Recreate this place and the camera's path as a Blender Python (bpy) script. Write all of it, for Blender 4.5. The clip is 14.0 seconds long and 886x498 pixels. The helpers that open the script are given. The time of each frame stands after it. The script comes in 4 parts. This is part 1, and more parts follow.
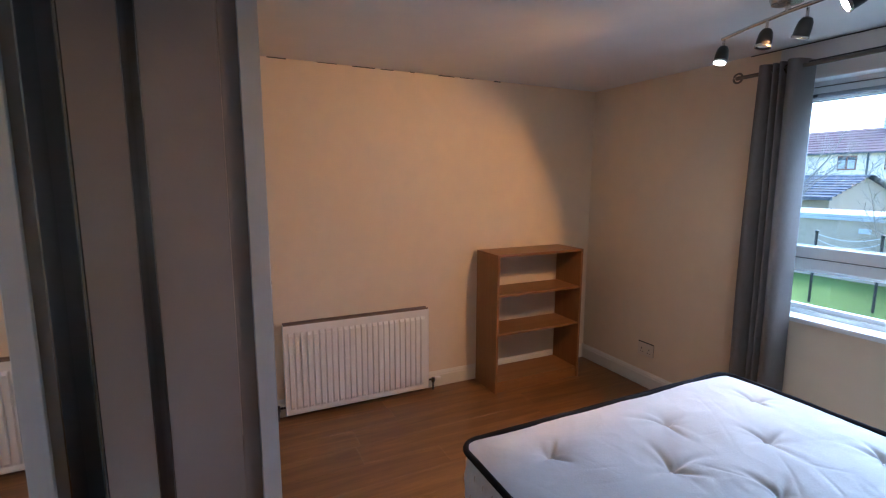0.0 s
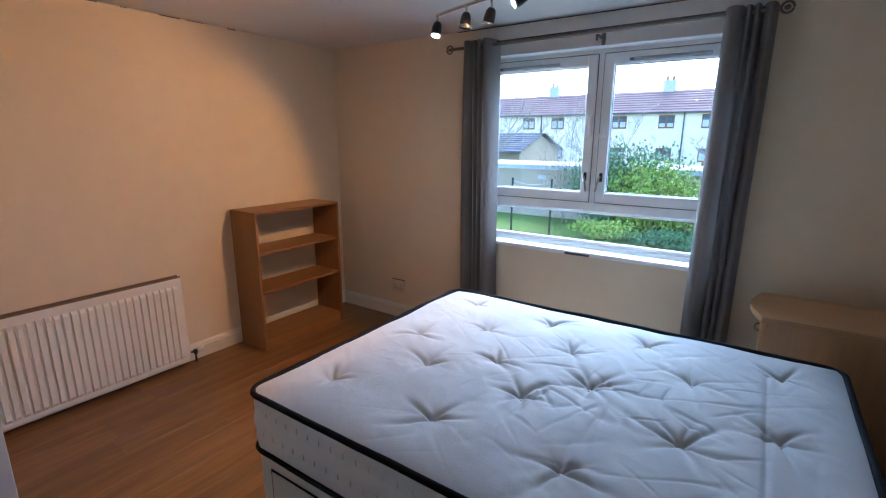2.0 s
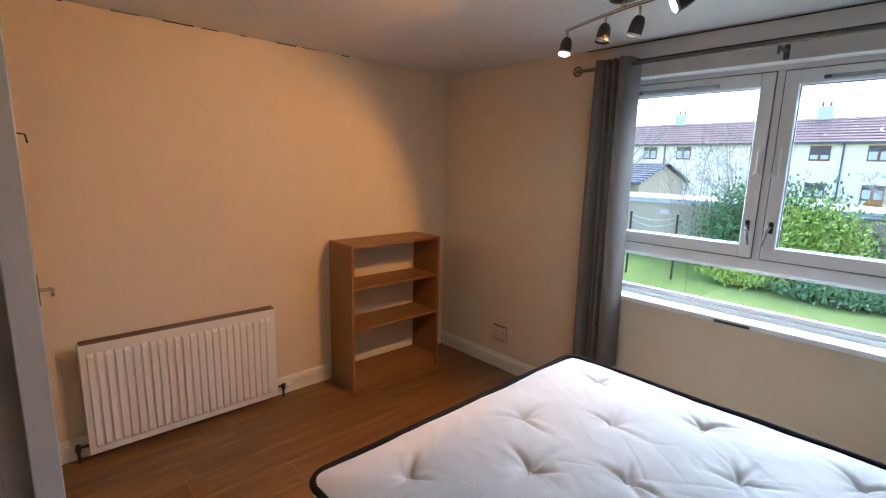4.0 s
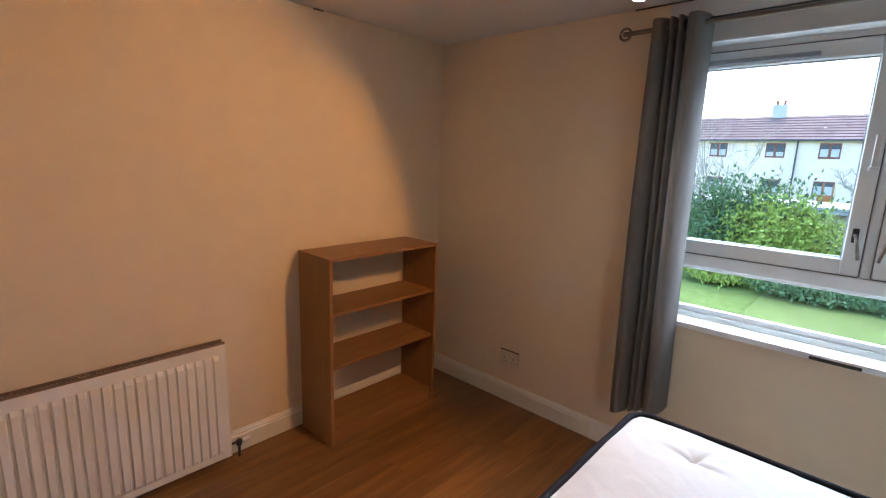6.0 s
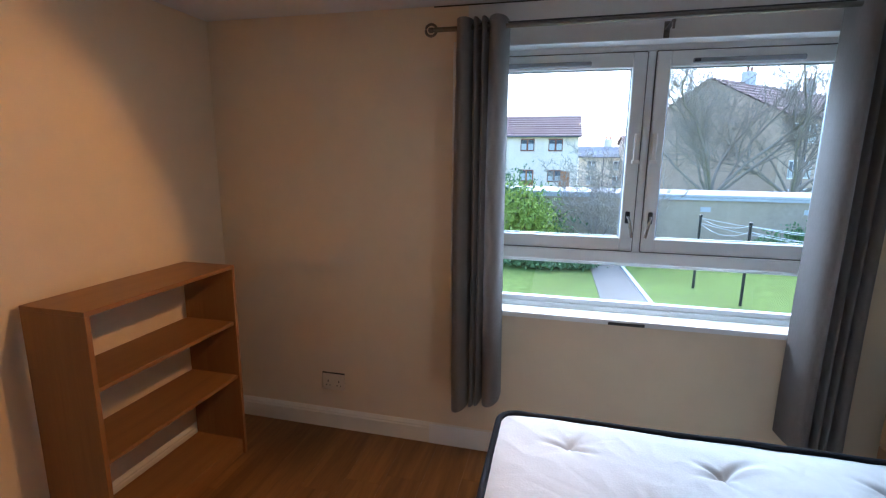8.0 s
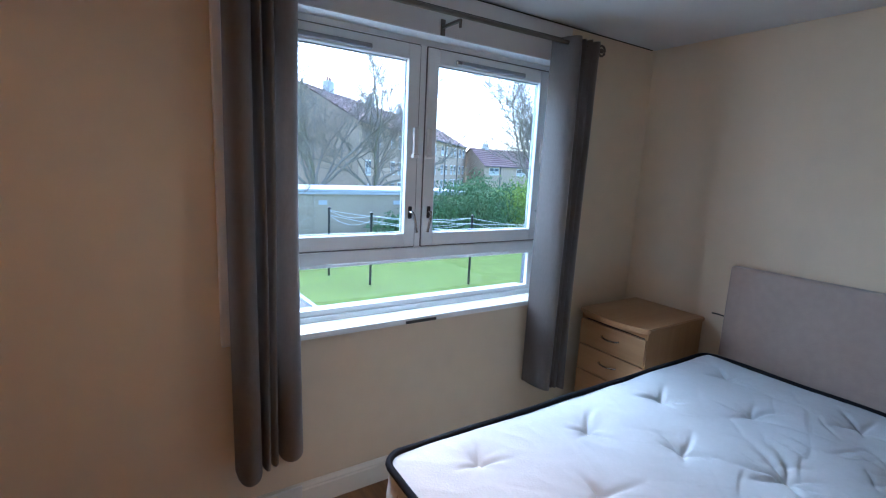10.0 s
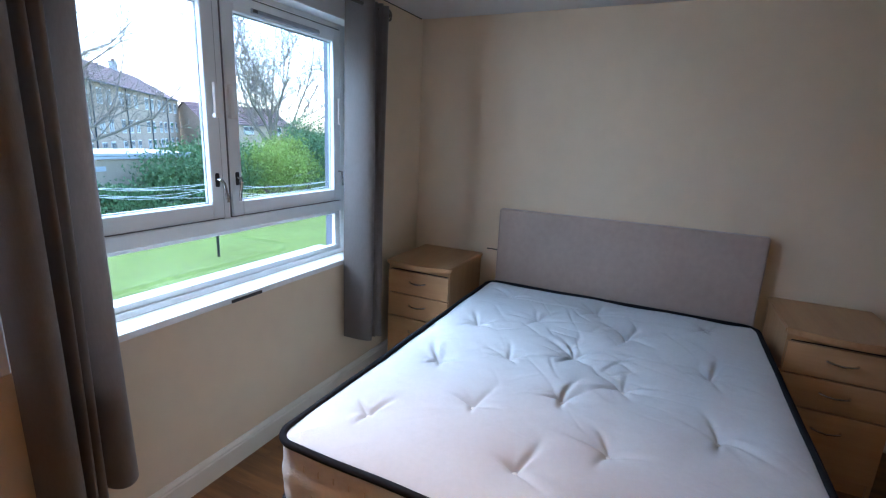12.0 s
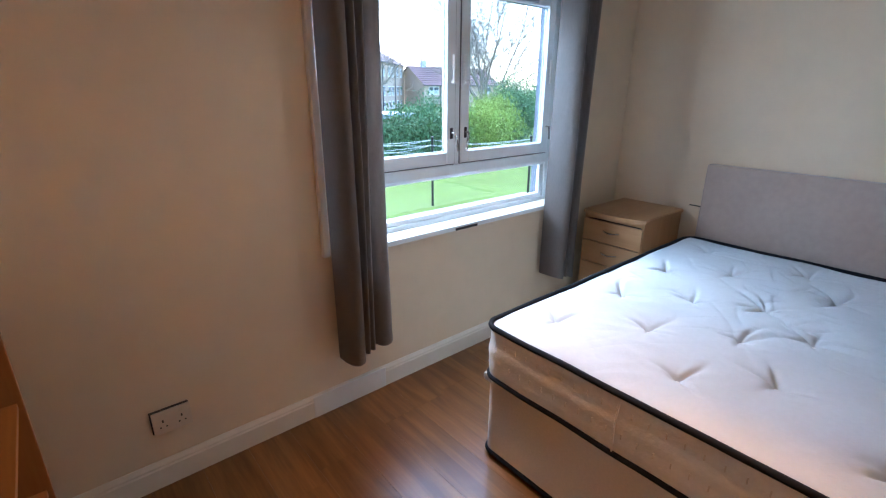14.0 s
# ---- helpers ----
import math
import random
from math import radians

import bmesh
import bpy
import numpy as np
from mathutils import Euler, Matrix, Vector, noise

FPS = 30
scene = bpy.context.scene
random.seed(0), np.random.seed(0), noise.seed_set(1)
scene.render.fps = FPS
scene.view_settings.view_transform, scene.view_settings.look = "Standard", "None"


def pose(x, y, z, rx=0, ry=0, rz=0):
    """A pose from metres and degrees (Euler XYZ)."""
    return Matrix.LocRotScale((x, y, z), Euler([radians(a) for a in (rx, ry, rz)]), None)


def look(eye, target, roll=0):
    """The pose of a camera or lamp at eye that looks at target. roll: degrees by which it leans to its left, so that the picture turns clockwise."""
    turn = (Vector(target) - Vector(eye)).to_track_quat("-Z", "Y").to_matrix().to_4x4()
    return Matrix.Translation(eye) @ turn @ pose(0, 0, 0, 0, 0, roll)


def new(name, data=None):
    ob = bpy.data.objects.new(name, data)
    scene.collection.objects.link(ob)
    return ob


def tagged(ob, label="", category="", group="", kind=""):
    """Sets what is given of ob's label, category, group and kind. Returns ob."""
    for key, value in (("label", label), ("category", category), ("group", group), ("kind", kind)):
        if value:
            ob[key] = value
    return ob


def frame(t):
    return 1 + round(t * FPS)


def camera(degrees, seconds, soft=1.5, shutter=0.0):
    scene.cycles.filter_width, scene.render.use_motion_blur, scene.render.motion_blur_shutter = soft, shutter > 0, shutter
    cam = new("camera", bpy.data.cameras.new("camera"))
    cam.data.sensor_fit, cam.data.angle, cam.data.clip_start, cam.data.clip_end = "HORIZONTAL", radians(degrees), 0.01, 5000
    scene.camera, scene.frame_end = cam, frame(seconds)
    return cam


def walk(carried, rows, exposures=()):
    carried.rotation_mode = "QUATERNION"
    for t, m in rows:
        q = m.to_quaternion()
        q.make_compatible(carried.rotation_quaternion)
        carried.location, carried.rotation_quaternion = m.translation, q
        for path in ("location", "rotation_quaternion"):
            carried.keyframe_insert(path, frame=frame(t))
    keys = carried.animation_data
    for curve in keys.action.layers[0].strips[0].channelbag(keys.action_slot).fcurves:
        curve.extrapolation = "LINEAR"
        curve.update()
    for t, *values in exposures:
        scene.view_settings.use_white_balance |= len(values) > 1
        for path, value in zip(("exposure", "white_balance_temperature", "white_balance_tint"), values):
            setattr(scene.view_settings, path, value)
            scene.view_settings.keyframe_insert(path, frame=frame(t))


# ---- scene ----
cam = camera(86.8, 14.0, 1.2)
PATH = [
    (0, (3.165, -2.917, 1.597), (1.38, -2.064, 1.304), 0.2),
    (0.5, (3.225, -2.953, 1.593), (1.57, -1.897, 1.211), 0.6),
    (1, (3.222, -3.037, 1.601), (1.712, -1.793, 1.185), 0.4),
    (1.5, (3.254, -3.085, 1.589), (1.95, -1.634, 1.148), 0.0),
    (2, (3.287, -3.087, 1.583), (2.192, -1.478, 1.122), 0.2),
    (2.5, (3.277, -3.033, 1.586), (2.195, -1.42, 1.111), -0.0),
    (3, (3.275, -2.917, 1.594), (2.056, -1.4, 1.13), -0.1),
    (3.5, (3.224, -2.826, 1.61), (1.835, -1.452, 1.181), 0.5),
    (4, (3.001, -2.762, 1.62), (1.556, -1.426, 1.259), 1.4),
    (4.2, (2.925, -2.746, 1.623), (1.468, -1.417, 1.292), 1.7),
    (6.3, (2.314, -2.403, 1.585), (1.055, -0.904, 1.172), 2.2),
    (6.5, (2.334, -2.394, 1.596), (1.239, -0.772, 1.185), 1.9),
    (6.6, (2.337, -2.397, 1.611), (1.34, -0.713, 1.198), 1.8),
    (7, (2.323, -2.415, 1.614), (1.643, -0.573, 1.233), 1.9),
    (7.2, (2.311, -2.42, 1.607), (1.718, -0.544, 1.248), 1.5),
    (9.3, (1.254, -2.082, 1.597), (1.09, -0.132, 1.184), 1.4),
    (9.4, (1.248, -2.049, 1.583), (1.247, -0.089, 1.182), 1.7),
    (9.5, (1.22, -1.994, 1.598), (1.416, -0.047, 1.187), 1.9),
    (9.7, (1.2, -1.939, 1.569), (1.764, -0.057, 1.197), 2.0),
    (10, (1.169, -1.896, 1.557), (2.246, -0.246, 1.212), 2.8),
    (10.5, (1.032, -1.943, 1.53), (2.46, -0.595, 1.153), 2.6),
    (11, (0.984, -1.932, 1.533), (2.604, -0.839, 1.108), 2.9),
    (11.5, (0.967, -1.774, 1.545), (2.693, -0.867, 1.103), 2.7),
    (12, (0.851, -1.659, 1.556), (2.611, -0.83, 1.091), 2.6),
    (12.5, (0.659, -1.672, 1.59), (2.401, -0.829, 1.085), 2.5),
    (13, (0.602, -1.708, 1.607), (2.303, -0.802, 1.074), 1.7),
    (13.5, (0.569, -1.769, 1.607), (2.123, -0.657, 1.016), 1.0),
    (14, (0.515, -1.896, 1.567), (1.739, -0.454, 0.918), 0.3),
]
EXPOSURES = [(0.0, 3.01, 4750, 10), (0.5, 2.86, 4800, 10), (1.0, 2.91, 4850, 10), (2.0, 3.12, 4900, 10), (3.0, 3.16, 5200, 10), (4.2, 3.18, 5600, 10), (6.3, 3.04, 5600, 10), (6.6, 2.98, 5430, 10), (7.2, 2.66, 5200, 10), (9.3, 3.16, 5150, 10), (10.0, 2.78, 4900, 10), (10.5, 2.64, 4900, 10), (11.0, 2.70, 4950, 10), (12.5, 3.03, 5000, 10), (14.0, 3.29, 5050, 10)]
walk(cam, [(t, look(eye, target, roll)) for t, eye, target, roll in PATH], EXPOSURES)

# ---- world, sun, lamps ----
world = bpy.data.worlds.new("sky")
scene.world = world
world.use_nodes = True
wn, wl = world.node_tree.nodes, world.node_tree.links
sky = wn.new("ShaderNodeTexSky")
sky.sky_type = "NISHITA"
sky.sun_disc = False
sky.sun_elevation, sky.sun_rotation = radians(48), radians(5)
sky.air_density, sky.dust_density, sky.ozone_density = 1.0, 2.0, 1.0
wl.new(sky.outputs["Color"], wn["Background"].inputs["Color"])
wn["Background"].inputs["Strength"].default_value = 0.15
sun = new("sun", bpy.data.lights.new("sun", "SUN"))
sun.data.energy, sun.data.angle, sun.data.color = 0.3, radians(25), (1.0, 0.96, 0.9)
sun.matrix_world = pose(0, 0, 30, 42, 0, 175)


# added fill lamp for the bright sky over the garden, close outside the window head
sky_fill = new("window_sky_fill", bpy.data.lights.new("window_sky_fill", "AREA"))
sky_fill.data.shape, sky_fill.data.size, sky_fill.data.size_y = "RECTANGLE", 2.6, 1.3
sky_fill.data.energy, sky_fill.data.color = 17.5, (0.56, 0.81, 1.0)
sky_fill.matrix_world = look((2.05, 1.05, 3.06), (2.5, -1.5, 2.4))
# added unseen fill lamp past the west jamb, brightening the headboard wall like open sky
west_fill = new("window_west_fill", bpy.data.lights.new("window_west_fill", "AREA"))
west_fill.data.shape, west_fill.data.size, west_fill.data.size_y = "RECTANGLE", 0.75, 1.5
west_fill.data.energy, west_fill.data.color = 4.5, (0.92, 0.97, 1.0)
west_fill.matrix_world = look((0.72, 0.85, 1.75), (3.9, -1.1, 1.35))


def spot(name, eye, target, watts, degrees, blend, size=0.03):
    lamp = new(name, bpy.data.lights.new(name, "SPOT"))
    lamp.data.energy, lamp.data.spot_size, lamp.data.spot_blend = watts, radians(degrees), blend
    lamp.data.color, lamp.data.shadow_soft_size = (1.0, 0.43, 0.105), size
    lamp.matrix_world = look(eye, target)
    return lamp


# ---- materials ----
def mat(name, color, rough=0.6, metal=0.0, grain=0.0, gscale=40.0, stain=0.0, sscale=3.0, bump=0.0, bscale=120.0,
        stretch=(1, 1, 1), vary=0.0, spec=0.5, sheen=0.0):
    """A painted, woven or metal surface: fine grain, broad stains, relief, and a shift from object to object."""
    m = bpy.data.materials.new(name)
    m.use_nodes = True
    n, l = m.node_tree.nodes, m.node_tree.links
    p = n["Principled BSDF"]
    p.inputs["Roughness"].default_value, p.inputs["Metallic"].default_value = rough, metal
    p.inputs["Specular IOR Level"].default_value = spec
    if sheen:
        p.inputs["Sheen Weight"].default_value = sheen
    tc, mp = n.new("ShaderNodeTexCoord"), n.new("ShaderNodeMapping")
    mp.inputs["Scale"].default_value = stretch
    l.new(tc.outputs["Object"], mp.inputs["Vector"])
    base = n.new("ShaderNodeRGB")
    base.outputs[0].default_value = (*color, 1)
    out = base.outputs[0]

    def shade(fac_socket, amount, tint):
        nonlocal out
        rng = n.new("ShaderNodeMapRange")
        rng.inputs["From Min"].default_value, rng.inputs["From Max"].default_value = 0.35, 0.65
        rng.inputs["To Min"].default_value, rng.inputs["To Max"].default_value = 0.0, amount
        l.new(fac_socket, rng.inputs["Value"])
        mix = n.new("ShaderNodeMix")
        mix.data_type = "RGBA"
        l.new(rng.outputs[0], mix.inputs["Factor"])
        l.new(out, mix.inputs["A"])
        mix.inputs["B"].default_value = (*tint, 1)
        out = mix.outputs["Result"]

    def tex(scale, detail=4):
        t = n.new("ShaderNodeTexNoise")
        t.inputs["Scale"].default_value, t.inputs["Detail"].default_value = scale, detail
        l.new(mp.outputs[0], t.inputs["Vector"])
        return t

    if grain:
        shade(tex(gscale).outputs["Fac"], grain, tuple(c * 0.45 for c in color))
    if stain:
        shade(tex(sscale, 6).outputs["Fac"], stain, tuple(c * f for c, f in zip(color, (0.6, 0.55, 0.48))))
    if vary:
        oi = n.new("ShaderNodeObjectInfo")
        hsv = n.new("ShaderNodeHueSaturation")
        rng = n.new("ShaderNodeMapRange")
        rng.inputs["To Min"].default_value, rng.inputs["To Max"].default_value = 1 - vary, 1 + vary
        l.new(oi.outputs["Random"], rng.inputs["Value"])
        l.new(rng.outputs[0], hsv.inputs["Value"])
        l.new(out, hsv.inputs["Color"])
        out = hsv.outputs["Color"]
    l.new(out, p.inputs["Base Color"])
    if bump:
        b = n.new("ShaderNodeBump")
        b.inputs["Strength"].default_value, b.inputs["Distance"].default_value = bump, 0.004
        l.new(tex(bscale).outputs["Fac"], b.inputs["Height"])
        l.new(b.outputs[0], p.inputs["Normal"])
    return m


def wood(name, light, dark, rough, axis, scale=1.0, vary=0.0, coat=0.0, contrast=1.0):
    """Wood with long grain along one axis, broad figure and fine pores."""
    m = bpy.data.materials.new(name)
    m.use_nodes = True
    n, l = m.node_tree.nodes, m.node_tree.links
    p = n["Principled BSDF"]
    p.inputs["Roughness"].default_value = rough
    p.inputs["Coat Weight"].default_value = coat
    tc, mp = n.new("ShaderNodeTexCoord"), n.new("ShaderNodeMapping")
    st = [14.0 * scale] * 3
    st[axis] = 0.9 * scale
    mp.inputs["Scale"].default_value = st
    oi, add = n.new("ShaderNodeObjectInfo"), n.new("ShaderNodeVectorMath")
    sc = n.new("ShaderNodeVectorMath")
    sc.operation = "SCALE"
    sc.inputs[0].default_value = (7, 13, 5)
    l.new(oi.outputs["Random"], sc.inputs["Scale"])
    l.new(tc.outputs["Object"], add.inputs[0])
    l.new(sc.outputs[0], add.inputs[1])
    l.new(add.outputs[0], mp.inputs["Vector"])
    t1, t2 = n.new("ShaderNodeTexNoise"), n.new("ShaderNodeTexNoise")
    t1.inputs["Scale"].default_value, t1.inputs["Detail"].default_value, t1.inputs["Distortion"].default_value = 1.2, 5, 0.8
    t2.inputs["Scale"].default_value, t2.inputs["Detail"].default_value = 9, 3
    l.new(mp.outputs[0], t1.inputs["Vector"])
    l.new(mp.outputs[0], t2.inputs["Vector"])
    mx = n.new("ShaderNodeMath")
    mx.operation = "MULTIPLY_ADD"
    l.new(t2.outputs["Fac"], mx.inputs[0])
    mx.inputs[1].default_value = 0.35
    l.new(t1.outputs["Fac"], mx.inputs[2])
    ramp = n.new("ShaderNodeValToRGB")
    ramp.color_ramp.elements[0].position, ramp.color_ramp.elements[1].position = 0.5 - 0.0, 0.5 + 0.36 / contrast
    ramp.color_ramp.elements[0].color, ramp.color_ramp.elements[1].color = (*dark, 1), (*light, 1)
    l.new(mx.outputs[0], ramp.inputs[0])
    out = ramp.outputs[0]
    if vary:
        hsv, rng = n.new("ShaderNodeHueSaturation"), n.new("ShaderNodeMapRange")
        rng.inputs["To Min"].default_value, rng.inputs["To Max"].default_value = 1 - vary, 1 + vary
        l.new(oi.outputs["Random"], rng.inputs["Value"])
        l.new(rng.outputs[0], hsv.inputs["Value"])
        l.new(out, hsv.inputs["Color"])
        out = hsv.outputs["Color"]
    l.new(out, p.inputs["Base Color"])
    b = n.new("ShaderNodeBump")
    b.inputs["Strength"].default_value, b.inputs["Distance"].default_value = 0.12, 0.002
    l.new(t2.outputs["Fac"], b.inputs["Height"])
    l.new(b.outputs[0], p.inputs["Normal"])
    return m


def glow(name, color, strength):
    m = bpy.data.materials.new(name)
    m.use_nodes = True
    p = m.node_tree.nodes["Principled BSDF"]
    p.inputs["Emission Color"].default_value, p.inputs["Emission Strength"].default_value = (*color, 1), strength
    return m


def glass_mat(name, color=(0.965, 0.98, 0.98)):
    m = bpy.data.materials.new(name)
    m.use_nodes = True
    p = m.node_tree.nodes["Principled BSDF"]
    p.inputs["Base Color"].default_value = (*color, 1)
    p.inputs["Transmission Weight"].default_value, p.inputs["Roughness"].default_value = 1.0, 0.0
    p.inputs["IOR"].default_value = 1.45
    return m


WALL = mat("magnolia_paint", (0.775, 0.648, 0.468), 0.75, grain=0.05, gscale=9, stain=0.06, sscale=1.3, bump=0.25, bscale=260, spec=0.3)
CEIL = mat("ceiling_paint", (0.70, 0.68, 0.65), 0.8, grain=0.05, gscale=6, stain=0.05, sscale=1.1, bump=0.3, bscale=180, spec=0.2)
GLOSS = mat("white_gloss", (0.83, 0.83, 0.81), 0.32, grain=0.04, gscale=14, stain=0.06, sscale=4, bump=0.05, bscale=60)
FRAME = mat("window_white", (0.84, 0.86, 0.85), 0.4, grain=0.06, gscale=10, stain=0.10, sscale=6, bump=0.08, bscale=80)
SKIRT = mat("skirting_cream", (0.80, 0.76, 0.66), 0.4, grain=0.05, gscale=12, stain=0.08, sscale=5, bump=0.06, bscale=80)
RADM = mat("radiator_enamel", (0.82, 0.79, 0.74), 0.35, grain=0.03, gscale=20, stain=0.06, sscale=5)
GRILLE = mat("grille_dark", (0.22, 0.15, 0.11), 0.6, metal=0.0, grain=0.2)
PLANK = wood("laminate", (0.25, 0.12, 0.034), (0.132, 0.059, 0.0165), 0.33, 1, 1.0, vary=0.08, coat=0.15, contrast=0.9)
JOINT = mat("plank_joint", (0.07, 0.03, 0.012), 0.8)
BEECH = wood("beech_veneer", (0.30, 0.142, 0.041), (0.225, 0.100, 0.027), 0.38, 1, 0.8, contrast=0.8)
BEECHV = wood("beech_veneer_upright", (0.30, 0.142, 0.041), (0.225, 0.100, 0.027), 0.38, 2, 0.8, contrast=0.8)
OAKT = wood("pale_beech_top", (0.49, 0.285, 0.13), (0.40, 0.22, 0.092), 0.35, 0, 0.8, contrast=0.8)
OAKV = wood("pale_beech_side", (0.49, 0.285, 0.13), (0.40, 0.22, 0.092), 0.38, 2, 0.8, contrast=0.8)
OAKF = wood("pale_beech_front", (0.51, 0.30, 0.14), (0.42, 0.235, 0.10), 0.38, 1, 0.8, contrast=0.8)
CLOTH = mat("mattress_damask", (0.54, 0.545, 0.55), 0.85, grain=0.06, gscale=60, stain=0.10, sscale=3.5, bump=0.15, bscale=140, sheen=0.2, spec=0.2)
SIDE = mat("mattress_border", (0.78, 0.76, 0.72), 0.85, grain=0.08, gscale=50, stain=0.08, sscale=5, bump=0.5, bscale=70, spec=0.2)
BASE = mat("divan_fabric", (0.66, 0.60, 0.52), 0.9, grain=0.10, gscale=90, stain=0.08, sscale=5, bump=0.4, bscale=200, spec=0.2)
PIPING = mat("black_piping", (0.010, 0.010, 0.013), 0.8, spec=0.12)
SUEDE = mat("taupe_suede", (0.46, 0.365, 0.305), 0.9, grain=0.12, gscale=25, stain=0.15, sscale=4, bump=0.3, bscale=150, sheen=0.35, spec=0.2)
CURT = mat("grey_curtain", (0.285, 0.250, 0.228), 0.85, grain=0.12, gscale=160, stain=0.06, sscale=4, bump=0.25, bscale=500, stretch=(1, 1, 0.25), sheen=0.3, spec=0.2)
CHROME = mat("brushed_steel", (0.55, 0.53, 0.50), 0.25, metal=1.0, grain=0.15, gscale=30)
DARKM = mat("dark_bronze", (0.05, 0.045, 0.045), 0.35, metal=0.7)
BLACK = mat("black_metal", (0.035, 0.033, 0.032), 0.35, metal=0.4)
PEWTER = mat("dark_pewter", (0.20, 0.17, 0.145), 0.3, metal=1.0, grain=0.15, gscale=30)
# taupe set darker: shade beside the wardrobe is put into the colour
TAUPE_SHADED = mat("shaded_taupe_panel", (0.27, 0.235, 0.215), 0.5, grain=0.06, gscale=10, stain=0.08, sscale=3, bump=0.1, bscale=80)
TRIMG = mat("grey_white_trim", (0.46, 0.48, 0.49), 0.45, grain=0.05, gscale=12, stain=0.1, sscale=4, bump=0.06, bscale=60)
PLASTIC = mat("white_plastic", (0.82, 0.80, 0.76), 0.35, grain=0.03)
CREAMP = mat("cream_plastic", (0.70, 0.60, 0.47), 0.4, grain=0.05, stain=0.1, sscale=12)
GREYP = mat("grey_vent", (0.36, 0.38, 0.40), 0.5, grain=0.15, gscale=20)
# near-black colour: shade inside slots, holes and drawer gaps is painted with it
GAP = mat("shadow_gap", (0.05, 0.045, 0.04), 0.9)
SEAL = mat("draught_seal", (0.16, 0.155, 0.15), 0.8)
BULB = glow("lit_bulb", (1.0, 0.86, 0.66), 25.0)
GLASS = glass_mat("clear_glass")
MIRROR = mat("mirror_silver", (0.80, 0.84, 0.82), 0.015, metal=1.0)
ALU = mat("dark_aluminium", (0.12, 0.12, 0.125), 0.32, metal=0.9)
ALUL = mat("bright_aluminium", (0.45, 0.46, 0.48), 0.2, metal=1.0)
# outside
GRASS = mat("lawn", (0.15, 0.215, 0.05), 0.9, grain=0.55, gscale=6, stain=0.5, sscale=0.6, bump=0.6, bscale=30, spec=0.1)
PATHM = mat("path_concrete", (0.17, 0.163, 0.135), 0.85, grain=0.3, gscale=8, stain=0.4, sscale=1.0, bump=0.4, bscale=30)
HARL = mat("grey_harling", (0.43, 0.35, 0.245), 0.9, grain=0.3, gscale=8, stain=0.3, sscale=0.8, bump=0.6, bscale=25)
COPE = mat("pale_coping", (0.47, 0.48, 0.48), 0.7, grain=0.2, gscale=5, stain=0.2, sscale=1)
RENDER = mat("white_harling", (0.90, 0.75, 0.58), 0.9, grain=0.15, gscale=6, stain=0.12, sscale=0.5)
BUFF = mat("buff_harling", (0.52, 0.385, 0.275), 0.9, grain=0.25, gscale=4, stain=0.25, sscale=0.4)
ROOF = mat("brown_tiles", (0.20, 0.122, 0.108), 0.85, grain=0.35, gscale=3, stain=0.3, sscale=0.5, stretch=(0.3, 0.3, 4))
SLATE = mat("grey_slate", (0.10, 0.11, 0.13), 0.8, grain=0.3, gscale=3, stain=0.3, sscale=0.5, stretch=(0.3, 0.3, 4))
DARKG = mat("dark_window_glass", (0.07, 0.08, 0.09), 0.35, spec=0.3)
BROWNF = mat("brown_frame", (0.22, 0.07, 0.03), 0.6)
WHITEF = mat("white_window_frame", (0.86, 0.85, 0.82), 0.5, grain=0.05)
BARK = mat("bark", (0.31, 0.265, 0.21), 0.95, grain=0.4, gscale=12, bump=0.6, bscale=40)
LEAF1 = mat("yellow_green_leaf", (0.30, 0.38, 0.07), 0.6, grain=0.3, gscale=3, vary=0.1, spec=0.2)
LEAF2 = mat("deep_green_leaf", (0.13, 0.22, 0.085), 0.6, grain=0.4, gscale=3, vary=0.1, spec=0.2)
CHIM = mat("grey_chimney", (0.56, 0.55, 0.52), 0.9, grain=0.2, gscale=5, stain=0.2, sscale=1)
DOORM = mat("orange_brown_door", (0.42, 0.15, 0.035), 0.5, grain=0.15, gscale=8)
NET = mat("net_curtain", (0.55, 0.54, 0.50), 0.9, grain=0.1, gscale=10)
# paler copy of the slate: haze over the distance is mixed into its colour
HAZESLATE = mat("hazed_slate", (0.24, 0.27, 0.30), 0.8, grain=0.3, gscale=3, stain=0.3, sscale=0.5, stretch=(0.3, 0.3, 4))
ROPE = mat("washing_line", (0.75, 0.75, 0.72), 0.7)


# ---- helpers for building ----
def box(bm, x0, x1, y0, y1, z0, z1, bevel=0.0, seg=1):
    r = bmesh.ops.create_cube(bm, size=1.0, matrix=Matrix.Translation(((x0 + x1) / 2, (y0 + y1) / 2, (z0 + z1) / 2)) @
                              Matrix.Diagonal((abs(x1 - x0), abs(y1 - y0), abs(z1 - z0), 1)))
    if bevel:
        vs = set(r["verts"])
        es = [e for e in bm.edges if e.verts[0] in vs and e.verts[1] in vs]
        bmesh.ops.bevel(bm, geom=es, offset=bevel, segments=seg, affect="EDGES", profile=0.6)
    return bm


def nbox(*a, **k):
    return box(bmesh.new(), *a, **k)


